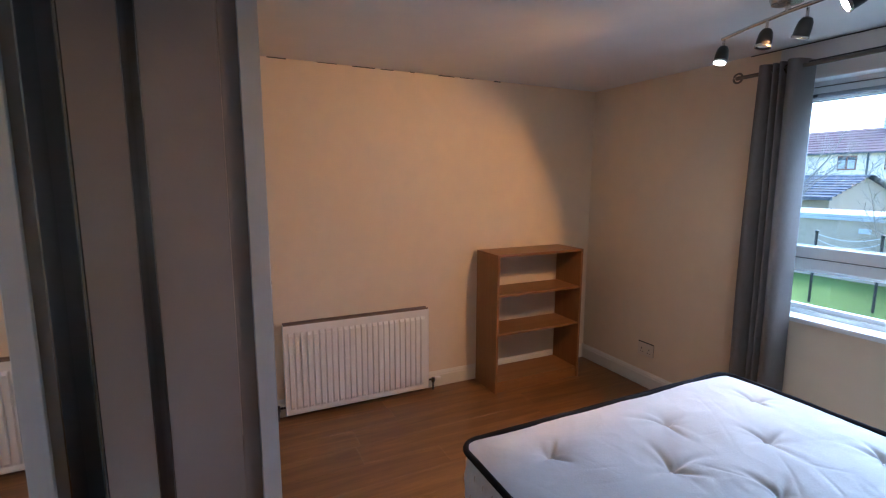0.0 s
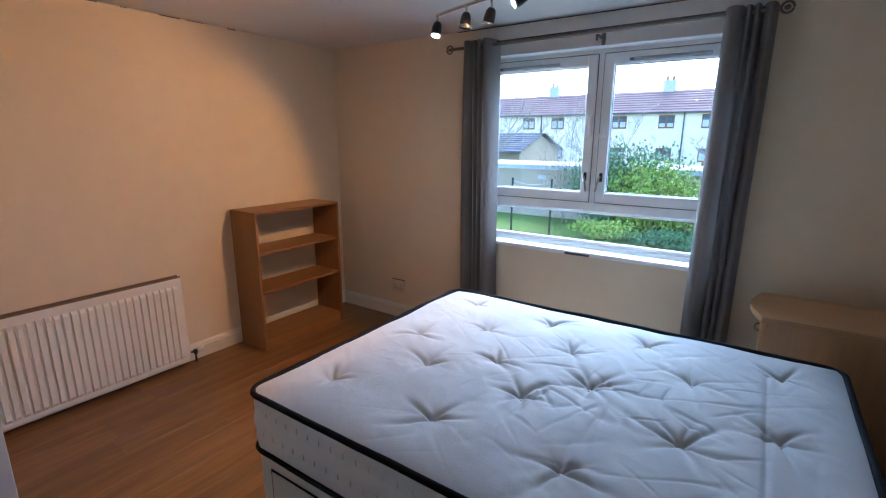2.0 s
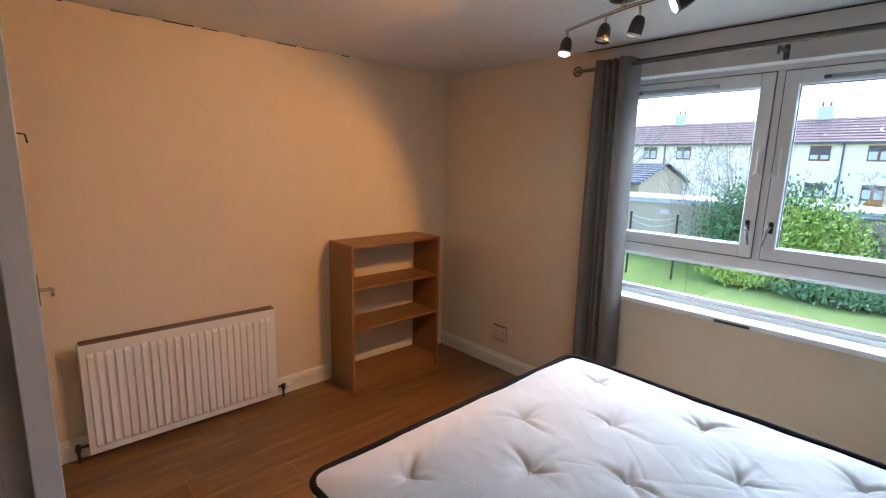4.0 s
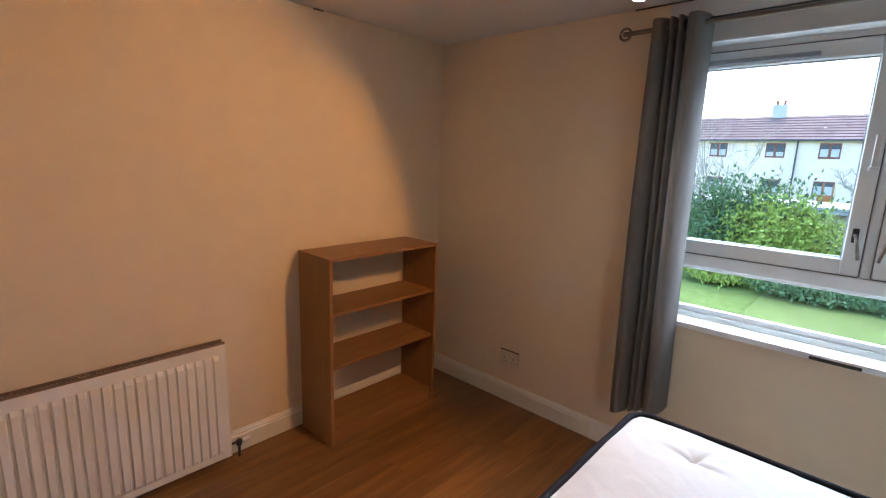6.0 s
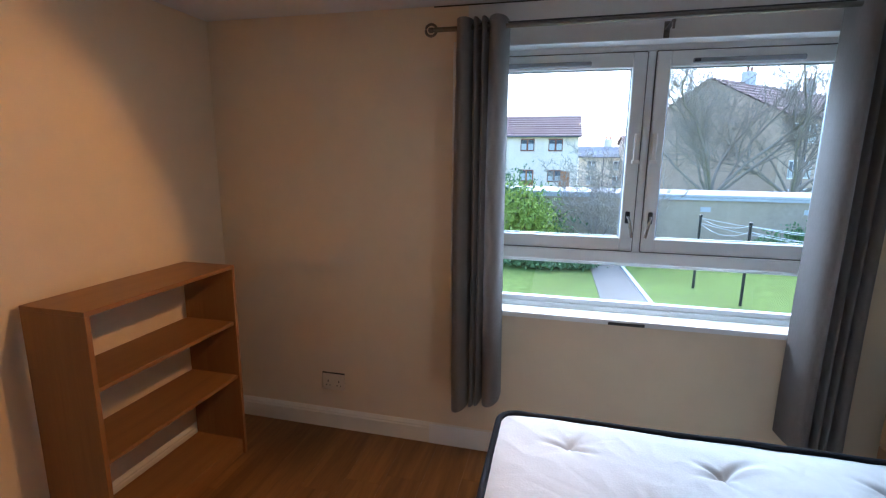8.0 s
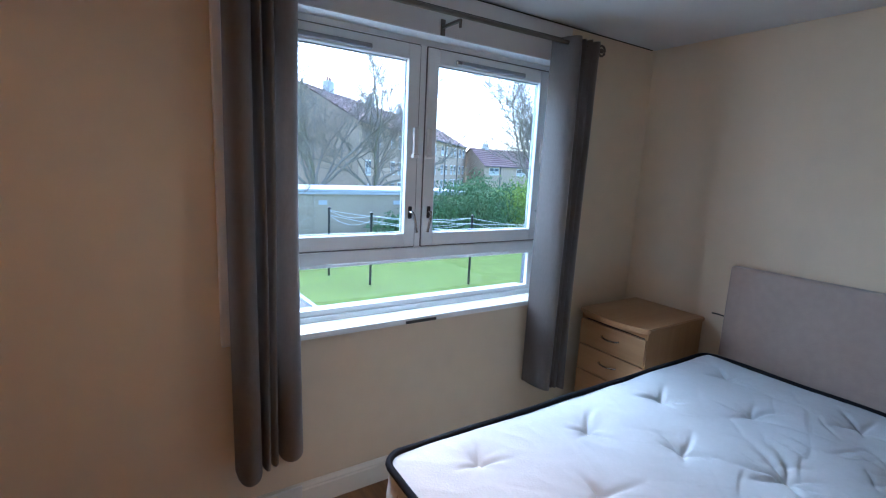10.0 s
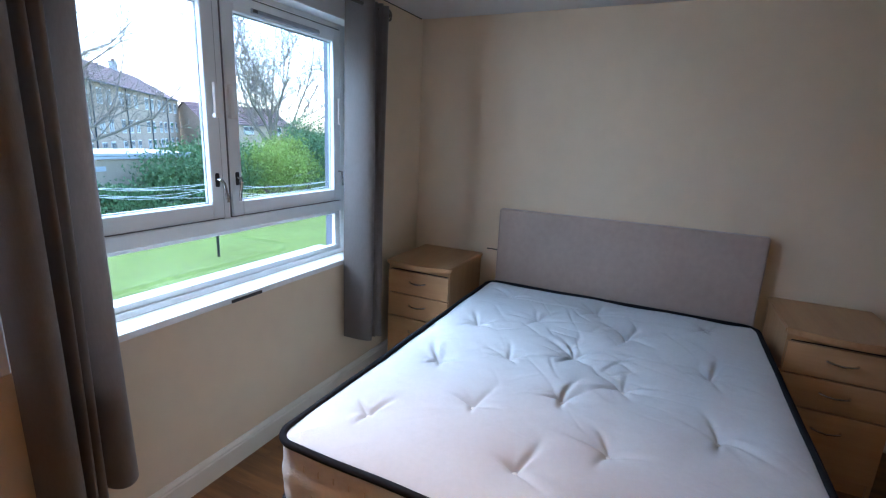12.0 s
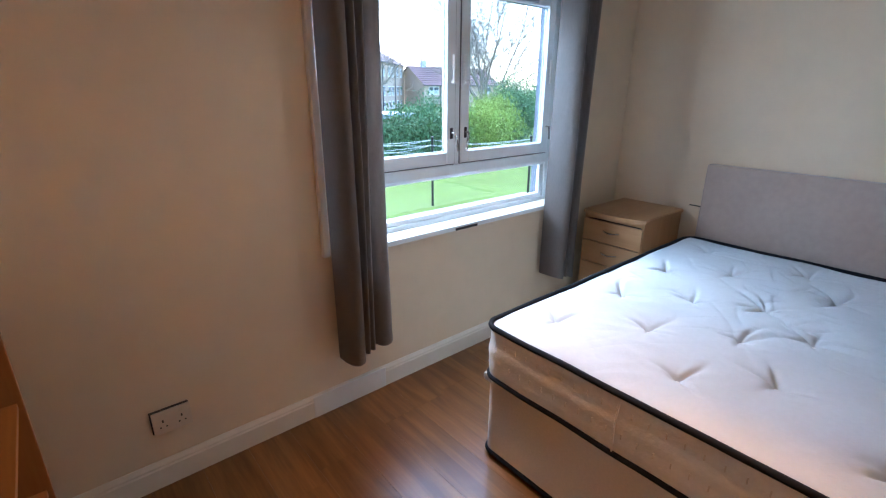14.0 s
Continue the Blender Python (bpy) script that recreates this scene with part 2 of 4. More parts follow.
def tube(bm, path, radius, sides=8, closed=False, taper=None):
    """A round bar along a path of points; taper gives the radius at each."""
    rings, n = [], len(path)
    pts = [Vector(p) for p in path]
    for i, p in enumerate(pts):
        a = pts[(i - 1) % n] if closed or i else p
        b = pts[(i + 1) % n] if closed or i < n - 1 else p
        d = (b - a).normalized()
        up = Vector((0, 0, 1)) if abs(d.z) < 0.95 else Vector((1, 0, 0))
        u = d.cross(up).normalized()
        v = u.cross(d)
        r = taper[i] if taper else radius
        rings.append([bm.verts.new(p + (u * math.cos(t) + v * math.sin(t)) * r) for t in [2 * math.pi * k / sides for k in range(sides)]])
    for i in range(n if closed else n - 1):
        a, b = rings[i], rings[(i + 1) % n]
        for k in range(sides):
            bm.faces.new((a[k], a[(k + 1) % sides], b[(k + 1) % sides], b[k]))
    if not closed:
        bm.faces.new(rings[0][::-1])
        bm.faces.new(rings[-1])
    return bm


def lathe(bm, profile, m, sides=20):
    """A turned shape: profile of (radius, height), placed by the matrix m; ends closed."""
    rings = [[bm.verts.new(m @ Vector((r * math.cos(t), r * math.sin(t), h))) for t in [2 * math.pi * k / sides for k in range(sides)]] for r, h in profile]
    for a, b in zip(rings, rings[1:]):
        for k in range(sides):
            bm.faces.new((a[k], a[(k + 1) % sides], b[(k + 1) % sides], b[k]))
    bm.faces.new(rings[0][::-1])
    bm.faces.new(rings[-1])
    return bm


def solid(bm, outline, z0, z1, bevel=0.0):
    """A slab of the given outline (x, y) from z0 to z1."""
    lo, hi = [bm.verts.new((x, y, z0)) for x, y in outline], [bm.verts.new((x, y, z1)) for x, y in outline]
    n = len(outline)
    for k in range(n):
        bm.faces.new((lo[k], lo[(k + 1) % n], hi[(k + 1) % n], hi[k]))
    bm.faces.new(lo[::-1])
    bm.faces.new(hi)
    if bevel:
        bmesh.ops.bevel(bm, geom=list(bm.edges), offset=bevel, segments=2, affect="EDGES", clamp_overlap=True)
    return bm


def mesh_of(bm, name, material, smooth):
    bmesh.ops.recalc_face_normals(bm, faces=bm.faces)
    me = bpy.data.meshes.new(name)
    bm.to_mesh(me)
    bm.free()
    me.materials.append(material)
    if smooth:
        me.shade_smooth()
        me.set_sharp_from_angle(angle=radians(smooth if smooth > 1 else 40))
    return me


def thing(name, at, label, category, group="", kind=""):
    ob = new(name)
    ob.empty_display_size = 0.05
    ob.matrix_world = pose(*at)
    return tagged(ob, label, category, group, kind)


def place_of(ob):
    v = Vector(ob.location)
    while ob.parent:
        ob = ob.parent
        v += Vector(ob.location)
    return v


def part(name, bm, material, parent, label="", smooth=0):
    """One mesh under a thing or a part; the bmesh is in world metres."""
    bmesh.ops.translate(bm, verts=bm.verts, vec=-place_of(parent))
    ob = new(name, mesh_of(bm, name, material, smooth))
    ob.parent = parent
    return tagged(ob, label)


def lone(name, bm, material, label, category, kind="", smooth=0, group=""):
    """A thing of one mesh, in world metres."""
    return tagged(new(name, mesh_of(bm, name, material, smooth)), label, category, group, kind)


# ---- the room: x along the window wall, y towards the garden ----
H, XE, WY = 2.335, 3.93, 0.02          # ceiling, east wall, window wall
WX0, WX1, WZ0, WZ1 = 1.47, 3.19, 0.832, 2.142   # window opening
DY, RX, MY = -2.76, 1.03, -3.18        # door wall, return beside the wardrobe, mirror plane
SY = -3.30

wall = thing("wall_west", (0, 0, 0), "cream painted wall behind the radiator", "wall", kind="structure")
part("plaster", nbox(-0.12, 0, DY - 0.12, WY + 0.3, 0, H), WALL, wall)
wall = thing("wall_north", (0, 0, 0), "cream painted wall around the window", "wall", kind="structure")
part("plaster", nbox(0, WX0, WY, WY + 0.18, 0, H), WALL, wall)
part("plaster", nbox(WX1, XE + 0.12, WY, WY + 0.18, 0, H), WALL, wall)
part("plaster", nbox(WX0, WX1, WY, WY + 0.18, 0, WZ0 - 0.03), WALL, wall)
part("lintel", nbox(WX0, WX1, WY, WY + 0.18, WZ1, H), CEIL, wall)
wall = thing("wall_east", (XE, 0, 0), "cream painted wall behind the headboard", "wall", kind="structure")
part("plaster", nbox(XE, XE + 0.12, SY - 0.12, WY, 0, H), WALL, wall)
wall = thing("wall_south", (0, DY, 0), "cream painted wall with a door beside the wardrobe recess", "wall", kind="structure")
part("plaster", nbox(0.98, RX - 0.016, DY - 0.12, DY, 0, H), TAUPE_SHADED, wall)
part("plaster", nbox(0, 0.14, DY - 0.12, DY, 0, H), WALL, wall)
part("plaster", nbox(0.14, 0.98, DY - 0.12, DY, 2.05, H), WALL, wall)
part("return", nbox(RX - 0.14, RX, SY - 0.12, DY - 0.122, 0, H), TAUPE_SHADED, wall)
part("plaster", nbox(2.86, 2.98, SY - 0.12, SY + 0.06, 0, H), WALL, wall)
part("plaster", nbox(3.80, XE, SY - 0.12, SY + 0.06, 0, H), WALL, wall)
part("plaster", nbox(2.98, 3.80, SY - 0.12, SY + 0.06, 2.04, H), WALL, wall)
hall = thing("wall_hall", (3.4, -4.1, 0), "dim cream hallway walls beyond the doorway", "wall", kind="structure")
part("plaster", nbox(2.55, 2.65, -4.9, SY - 0.121, 0, H), WALL, hall)
part("plaster", nbox(4.15, 4.25, -4.9, SY - 0.121, 0, H), WALL, hall)
part("plaster", nbox(2.65, 4.15, -4.9, -4.8, 0, H), WALL, hall)
part("ceiling_board", nbox(2.5, 4.3, -5.0, SY - 0.121, H + 0.003, H + 0.1), CEIL, hall)
part("floor_board", nbox(2.5, 4.3, -5.0, SY - 0.05, -0.1, -0.001), PLANK, hall)
part("plaster", nbox(RX, 2.86, SY - 0.12, SY, 0, H), WALL, wall)
part("cupboard", nbox(-0.12, RX - 0.142, -3.60, -3.48, 0, H), WALL, wall)
part("cupboard", nbox(-0.12, 0, -3.48, DY - 0.122, 0, H), WALL, wall)
part("cupboard", nbox(RX - 0.142, RX - 0.02, -3.60, SY - 0.122, 0, H), WALL, wall)
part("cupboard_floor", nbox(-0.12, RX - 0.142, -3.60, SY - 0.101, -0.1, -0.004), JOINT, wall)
part("cupboard_ceiling", nbox(-0.12, RX - 0.142, -3.60, SY - 0.121, H + 0.003, H + 0.1), CEIL, wall)
shell = thing("wall_outer", (0, 0, -1.4), "grey harled outer wall and flat roof slab of the house", "wall", kind="structure")
part("foundation", nbox(-0.3, 4.4, -5.1, WY + 0.33, -1.4, -0.101), HARL, shell)
part("roof_slab", nbox(-0.3, 4.4, -5.1, WY + 0.33, H + 0.101, H + 0.4), SLATE, shell)
lone("ceiling", nbox(-0.12, XE + 0.12, SY - 0.12, WY + 0.3, H + 0.003, H + 0.1), CEIL, "off-white painted ceiling", "ceiling", "structure")
floor = thing("floor", (0, 0, 0), "mid-brown wood laminate floor in long planks", "floor", kind="structure")
part("underlay", nbox(-0.1, XE + 0.1, SY - 0.1, WY + 0.1, -0.1, -0.004), JOINT, floor)

# ---- skirting ----
def skirting(name, x0, y0, x1, y1, inward):
    """A moulded skirting board 0.12 high from one floor point to another; inward: the way it faces."""
    d, f = Vector((x1 - x0, y1 - y0, 0)), Vector((*inward, 0))
    prof = [(0, 0), (0.018, 0), (0.018, 0.088), (0.014, 0.094), (0.014, 0.102), (0.008, 0.112), (0.004, 0.12), (0, 0.12)]
    bm = bmesh.new()
    a = [bm.verts.new(Vector((x0, y0, 0)) + f * u + Vector((0, 0, v))) for u, v in prof]
    b = [bm.verts.new(Vector((x1, y1, 0)) + f * u + Vector((0, 0, v))) for u, v in prof]
    for k in range(len(prof)):
        bm.faces.new((a[k], a[(k + 1) % len(prof)], b[(k + 1) % len(prof)], b[k]))
    bm.faces.new(a)
    bm.faces.new(b[::-1])
    return lone(name, bm, SKIRT, "cream gloss skirting board along the wall", "skirting board", "structure")


skirting("baseboard_north", 0.001, WY - 0.001, XE - 0.001, WY - 0.001, (0, -1))
skirting("baseboard_west", 0.001, WY - 0.02, 0.001, DY + 0.02, (1, 0))
skirting("baseboard_east", XE - 0.001, WY - 0.02, XE - 0.001, SY + 0.08, (-1, 0))

lone("trim_patch", nbox(1.291, 1.714, WY - 0.0245, WY - 0.0195, 0.001, 0.121, 0.002), GLOSS, "flat white board patched over the skirting under the curtain", "trim", "structure")

# ---- window ----
win = thing("window_1", (2.33, WY + 0.13, WZ0), "white painted timber window with two casements above a fixed light", "window", kind="structure")
FY0, FY1 = WY + 0.10, WY + 0.17
CX = 2.328
fr = bmesh.new()
box(fr, WX0, WX0 + 0.05, FY0, FY1, WZ0, WZ1, 0.003)
box(fr, WX1 - 0.05, WX1, FY0, FY1, WZ0, WZ1, 0.003)
box(fr, WX0 + 0.05, WX1 - 0.05, FY0, FY1, WZ1 - 0.03, WZ1, 0.003)
box(fr, WX0 + 0.05, WX1 - 0.05, FY0, FY0 + 0.05, WZ0, WZ0 + 0.026, 0.003)
box(fr, WX0 + 0.05, WX1 - 0.05, FY0 - 0.012, FY1, 1.095, 1.155, 0.004)
box(fr, CX - 0.017, CX + 0.017, FY0 + 0.004, FY1, 1.155, WZ1 - 0.03, 0.003)
part("window_frame", fr, FRAME, win)
low = bmesh.new()
for a in ((WX0 + 0.05, WX1 - 0.05, 0.857, 0.885), (WX0 + 0.05, WX1 - 0.05, 1.078, 1.093), (WX0 + 0.05, WX0 + 0.09, 0.885, 1.078), (WX1 - 0.09, WX1 - 0.05, 0.885, 1.078)):
    box(low, a[0], a[1], FY0 + 0.012, FY0 + 0.04, a[2], a[3], 0.003)
part("glazing_bead", low, FRAME, win)
p = part("pane", nbox(WX0 + 0.085, WX1 - 0.085, FY0 + 0.021, FY0 + 0.027, 0.880, 1.082), GLASS, win)
p.visible_shadow = False
for side, x0, x1 in (("l", WX0 + 0.055, CX - 0.021), ("r", CX + 0.021, WX1 - 0.055)):
    z0, z1 = 1.16, WZ1 - 0.035
    gx0, gx1, gz0, gz1 = x0 + 0.062, x1 - 0.062, 1.227, 2.037
    s = bmesh.new()
    box(s, x0, gx0, FY0 - 0.006, FY0 + 0.032, z0, z1, 0.004)
    box(s, gx1, x1, FY0 - 0.006, FY0 + 0.032, z0, z1, 0.004)
    box(s, gx0, gx1, FY0 - 0.006, FY0 + 0.032, z0, gz0, 0.004)
    box(s, gx0, gx1, FY0 - 0.006, FY0 + 0.032, gz1, z1, 0.004)
    sash = part("sash", s, FRAME, win)
    g = bmesh.new()
    for a in ((x0 - 0.004, x0, z0, z1), (x1, x1 + 0.004, z0, z1), (x0, x1, z0 - 0.005, z0), (x0, x1, z1, z1 + 0.005)):
        box(g, a[0], a[1], FY0 + 0.001, FY0 + 0.04, a[2], a[3])
    part("seal", g, SEAL, sash, "dark draught seal")
    p = part("pane", nbox(gx0 - 0.004, gx1 + 0.004, FY0 + 0.012, FY0 + 0.018, gz0 - 0.004, gz1 + 0.004), GLASS, sash)
    p.visible_shadow = False
    k = bmesh.new()
    for a in ((gx0 + 0.0005, gx0 + 0.006, gz0, gz1), (gx1 - 0.006, gx1 - 0.0005, gz0, gz1), (gx0 + 0.006, gx1 - 0.006, gz0 + 0.0005, gz0 + 0.006), (gx0 + 0.006, gx1 - 0.006, gz1 - 0.006, gz1 - 0.0005)):
        box(k, a[0], a[1], FY0 + 0.0185, FY0 + 0.03, a[2], a[3])
    part("gasket", k, GREYP, sash, "grey glazing gasket")
    # trickle vent on the head of the sash
    v = bmesh.new()
    vx0 = gx0 + (0.02 if side == "l" else 0.09)
    box(v, vx0, vx0 + 0.45, FY0 - 0.02, FY0 - 0.006, gz1 + 0.012, gz1 + 0.034, 0.004)
    vent = part("trickle_vent", v, GREYP, sash, "grey slotted trickle vent")
    part("vent_knob", nbox(vx0 + 0.004, vx0 + 0.03, FY0 - 0.025, FY0 - 0.02, gz1 + 0.016, gz1 + 0.03, 0.002), ALU, vent, "dark sliding knob")
    # lever handle
    hx = gx1 + 0.03 if side == "l" else gx0 - 0.03
    hb = nbox(hx - 0.011, hx + 0.011, FY0 - 0.014, FY0 - 0.006, 1.30, 1.36, 0.004)
    hd = part("handle", hb, DARKM, sash, "dark metal casement handle", 40)
    sgn = -1 if side == "l" else 1
    lv = tube(bmesh.new(), [(hx, FY0 - 0.012, 1.335), (hx, FY0 - 0.035, 1.333), (hx - sgn * 0.006, FY0 - 0.043, 1.318), (hx - sgn * 0.022, FY0 - 0.045, 1.235)], 0.007, 8)
    part("lever", lv, CHROME, hd, "worn steel lever", 50)
    # white restrictor catch on the meeting stile
    cx = x1 - 0.018 if side == "l" else x0 + 0.018
    ct = nbox(cx - 0.012, cx + 0.012, FY0 - 0.022, FY0 - 0.006, 1.60, 1.735, 0.004)
    box(ct, cx - 0.018, cx + 0.018, FY0 - 0.03, FY0 - 0.006, 1.592, 1.61, 0.003)
    part("safety_catch", ct, PLASTIC, sash, "white safety catch")
    if side == "r":
        cx = x1 - 0.02
        part("hinge", nbox(cx - 0.01, cx + 0.01, FY0 - 0.016, FY0 - 0.006, 1.60, 1.74, 0.003), PLASTIC, sash)
        lv = tube(bmesh.new(), [(cx, FY0 - 0.006, 1.33), (cx, FY0 - 0.03, 1.33), (cx + 0.004, FY0 - 0.034, 1.25)], 0.006, 8)
        part("handle", lv, CHROME, sash, "small steel catch", 50)
sill = nbox(WX0, WX1, WY - 0.028, FY0, WZ0 - 0.028, WZ0, 0.005, 2)
s = part("window_sill", sill, GLOSS, win, "white gloss sill", 40)
part("vent_slot", nbox(2.21, 2.38, WY - 0.031, WY - 0.028, WZ0 - 0.026, WZ0 - 0.012), GAP, s, "dark slot under the sill edge")
rv = bmesh.new()
box(rv, WX0 - 0.001, WX0 + 0.004, WY - 0.002, FY0, WZ0, WZ1)
box(rv, WX1 - 0.004, WX1 + 0.001, WY - 0.002, FY0, WZ0, WZ1)
box(rv, WX0 + 0.004, WX1 - 0.004, WY - 0.002, FY0, WZ1 - 0.004, WZ1 + 0.001)
part("reveal", rv, FRAME, win)
part("casing", nbox(1.404, 1.438, WY - 0.03, WY, WZ0 - 0.005, WZ1 + 0.02, 0.004), GLOSS, win, "white upright strip beside the opening")
orv = nbox(WX0 - 0.04, WX0 + 0.012, WY + 0.181, WY + 0.25, WZ0, WZ1 + 0.04)
box(orv, WX1 - 0.012, WX1 + 0.04, WY + 0.181, WY + 0.25, WZ0, WZ1 + 0.04)
part("outer_reveal", orv, SLATE, win)
os = nbox(WX0 - 0.05, WX1 + 0.05, FY1, WY + 0.36, WZ0 - 0.06, WZ0 - 0.005, 0.006)
part("outer_sill", os, COPE, win)

# ---- curtain pole and curtains ----
PZ, PY = 2.19, -0.12
pole = thing("curtain_pole", (2.3, PY, PZ), "slim pewter curtain pole with ring finials above the window", "curtain pole")
part("rod", tube(bmesh.new(), [(1.335, PY, PZ), (3.25, PY, PZ + 0.012)], 0.011, 12), PEWTER, pole, smooth=50)
part("rod", tube(bmesh.new(), [(1.45, PY + 0.03, PZ + 0.022), (3.2, PY + 0.03, PZ + 0.032)], 0.005, 8), DARKM, pole, "thin dark rail", smooth=50)
for x, z in ((1.322, PZ), (3.27, PZ + 0.012)):
    f = bmesh.new()
    tube(f, [(x + 0.026 * math.cos(a), PY, z + 0.026 * math.sin(a)) for a in [k * math.pi / 8 for k in range(16)]], 0.006, 8, closed=True)
    lathe(f, [(0.004, -0.014), (0.012, -0.008), (0.012, 0.008), (0.004, 0.014)], Matrix.Translation((x, PY, z)) @ Matrix.Rotation(radians(90), 4, "Y"), 10)
    part("finial", f, PEWTER, pole, "ring-shaped pewter finial", 60)
for x in (1.46, 2.36, 3.16):
    b = nbox(x - 0.008, x + 0.008, PY - 0.005, WY, PZ - 0.02, PZ - 0.008, 0.002)
    box(b, x - 0.012, x + 0.012, WY - 0.006, WY, PZ - 0.05, PZ + 0.02, 0.002)
    box(b, x - 0.005, x + 0.005, PY - 0.008, PY + 0.004, PZ - 0.045, PZ - 0.008, 0.002)
    part("bracket", b, PEWTER, pole)


def curtain(x0, x1, b0, b1, zb0, zb1, seed, folds, label, off=0.0):
    """A gathered eyelet curtain hanging in deep round folds, spreading from x0..x1 at the pole to b0..b1 at the hem."""
    cur = thing("curtain", ((x0 + x1) / 2, PY, PZ), label, "curtain", group="window curtains")
    panels = folds
    nu, nv = len(panels) * 26, 26
    total = sum(w for w, _ in panels)
    bm = bmesh.new()
    rows = []
    for j in range(nv + 1):
        v = j / nv
        row = []
        start = 0.0
        for n, (w, bulge) in enumerate(panels):
            for i in range(26 + (n == len(panels) - 1)):
                c = i / 26
                u = (start + w * (0.5 * c + 0.5 * (0.5 - 0.5 * math.cos(math.pi * c)))) / total
                x = (x0 + (x1 - x0) * u) * (1 - v) + (b0 + (b1 - b0) * u) * v + 0.004 * math.sin(4 * v + n * 2 + seed)
                y = PY + 0.1 - off - bulge * 1.08 * (0.92 + 0.1 * math.sin(2.5 * v + n)) * math.sin(math.pi * c) ** 0.44
                y += 0.0025 * noise.noise(Vector((x * 14, v * 5, seed)))
                z = PZ + 0.04 + (zb0 + (zb1 - zb0) * u - PZ - 0.04) * v
                row.append(bm.verts.new((x, y, z)))
            start += w
        rows.append(row)
    nu = len(rows[0]) - 1
    for a, b in zip(rows, rows[1:]):
        for i in range(nu):
            bm.faces.new((a[i], a[i + 1], b[i + 1], b[i]))
    bmesh.ops.solidify(bm, geom=list(bm.faces), thickness=0.003)
    part("cloth", bm, CURT, cur, smooth=70)
    for k in range(len(panels)):
        u = (k + 0.5) / len(panels)
        x = x0 + (x1 - x0) * u
        e = tube(bmesh.new(), [(x + 0.004 * math.sin(t * 2), PY + 0.021 * math.cos(t), PZ + 0.021 * math.sin(t)) for t in [i * math.pi / 6 for i in range(12)]], 0.004, 6, closed=True)
        part("eyelet", e, CHROME, cur, "steel eyelet", 60)
    return cur


curtain(1.436, 1.676, 1.434, 1.692, 0.30, 0.375, 3, ((0.36, 0.14), (0.13, 0.118), (0.14, 0.125), (0.37, 0.15)), "grey lined eyelet curtain drawn back beside the bookcase corner", 0.004)
curtain(3.000, 3.232, 2.985, 3.232, 0.36, 0.30, 8, ((0.42, 0.15), (0.16, 0.12), (0.15, 0.13), (0.27, 0.14)), "grey lined eyelet curtain drawn back beside the bedside cabinet")

# ---- radiator ----
RY0, RY1, RZ0, RZ1 = -2.590, -1.568, 0.03, 0.658
rad = thing("radiator", (0.06, (RY0 + RY1) / 2, RZ0), "white ribbed panel radiator under a brown top grille", "radiator")
bm = bmesh.new()
n = 24
prof = []
w = (RY1 - RY0 - 0.05) / n
for k in range(n):
    a = RY0 + 0.025 + k * w
    prof += [(a, 0.094), (a + w * 0.12, 0.107), (a + w * 0.70, 0.107), (a + w * 0.82, 0.094)]
prof = [(RY0, 0.094)] + prof + [(RY1, 0.094)]
zs = [(RZ0 + 0.012, 0.0), (RZ0 + 0.045, 0.0), (RZ0 + 0.065, 1.0), (RZ1 - 0.075, 1.0), (RZ1 - 0.055, 0.0), (RZ1 - 0.004, 0.0)]
grid = [[bm.verts.new((0.094 + (x - 0.094) * f, y, z)) for y, x in prof] for z, f in zs]
for a, b in zip(grid, grid[1:]):
    for i in range(len(prof) - 1):
        bm.faces.new((a[i], a[i + 1], b[i + 1], b[i]))
part("front_panel", bm, RADM, rad, smooth=25)
bm = nbox(0.045, 0.0935, RY0 + 0.002, RY1 - 0.002, RZ0 + 0.012, RZ1 - 0.006, 0.004)
part("back_panel", bm, RADM, rad)
for y in (RY0 - 0.0012, RY1 + 0.0012):
    part("side_panel", nbox(0.042, 0.096, y - 0.0028, y + 0.0028, RZ0 + 0.008, RZ1 - 0.003, 0.002), RADM, rad)
bm = bmesh.new()
box(bm, 0.046, 0.05, RY0, RY1, RZ1 - 0.008, RZ1 + 0.008)
box(bm, 0.084, 0.088, RY0, RY1, RZ1 - 0.008, RZ1 + 0.006)
for k in range(70):
    y = RY0 + 0.01 + k * (RY1 - RY0 - 0.02) / 69
    box(bm, 0.05, 0.084, y - 0.0025, y + 0.0025, RZ1 - 0.006, RZ1 + 0.003)
part("top_grille", bm, GRILLE, rad, "brown slotted top grille")
for y in (RY0 + 0.2, RY1 - 0.2):
    part("wall_bracket", nbox(0.0, 0.046, y - 0.02, y + 0.02, RZ0 + 0.1, RZ1 - 0.1, 0.003), RADM, rad)
bm = tube(bmesh.new(), [(0.06, RY1 - 0.01, 0.085), (0.06, RY1 + 0.05, 0.085), (0.06, RY1 + 0.055, 0.06), (0.06, RY1 + 0.055, 0.0)], 0.0075, 10)
lathe(bm, [(0.012, 0), (0.014, 0.006), (0.014, 0.03), (0.011, 0.034)], Matrix.Translation((0.06, RY1 + 0.055, 0.062)), 12)
valve = part("valve", bm, DARKM, rad, "tarnished brass valve", 50)
part("valve_cap", lathe(bmesh.new(), [(0.011, 0), (0.016, 0.004), (0.0165, 0.028), (0.013, 0.046), (0.004, 0.05)], Matrix.Translation((0.06, RY1 + 0.068, 0.086)) @ Matrix.Rotation(radians(-90), 4, "X"), 14), PLASTIC, valve, "white valve cap", 40)
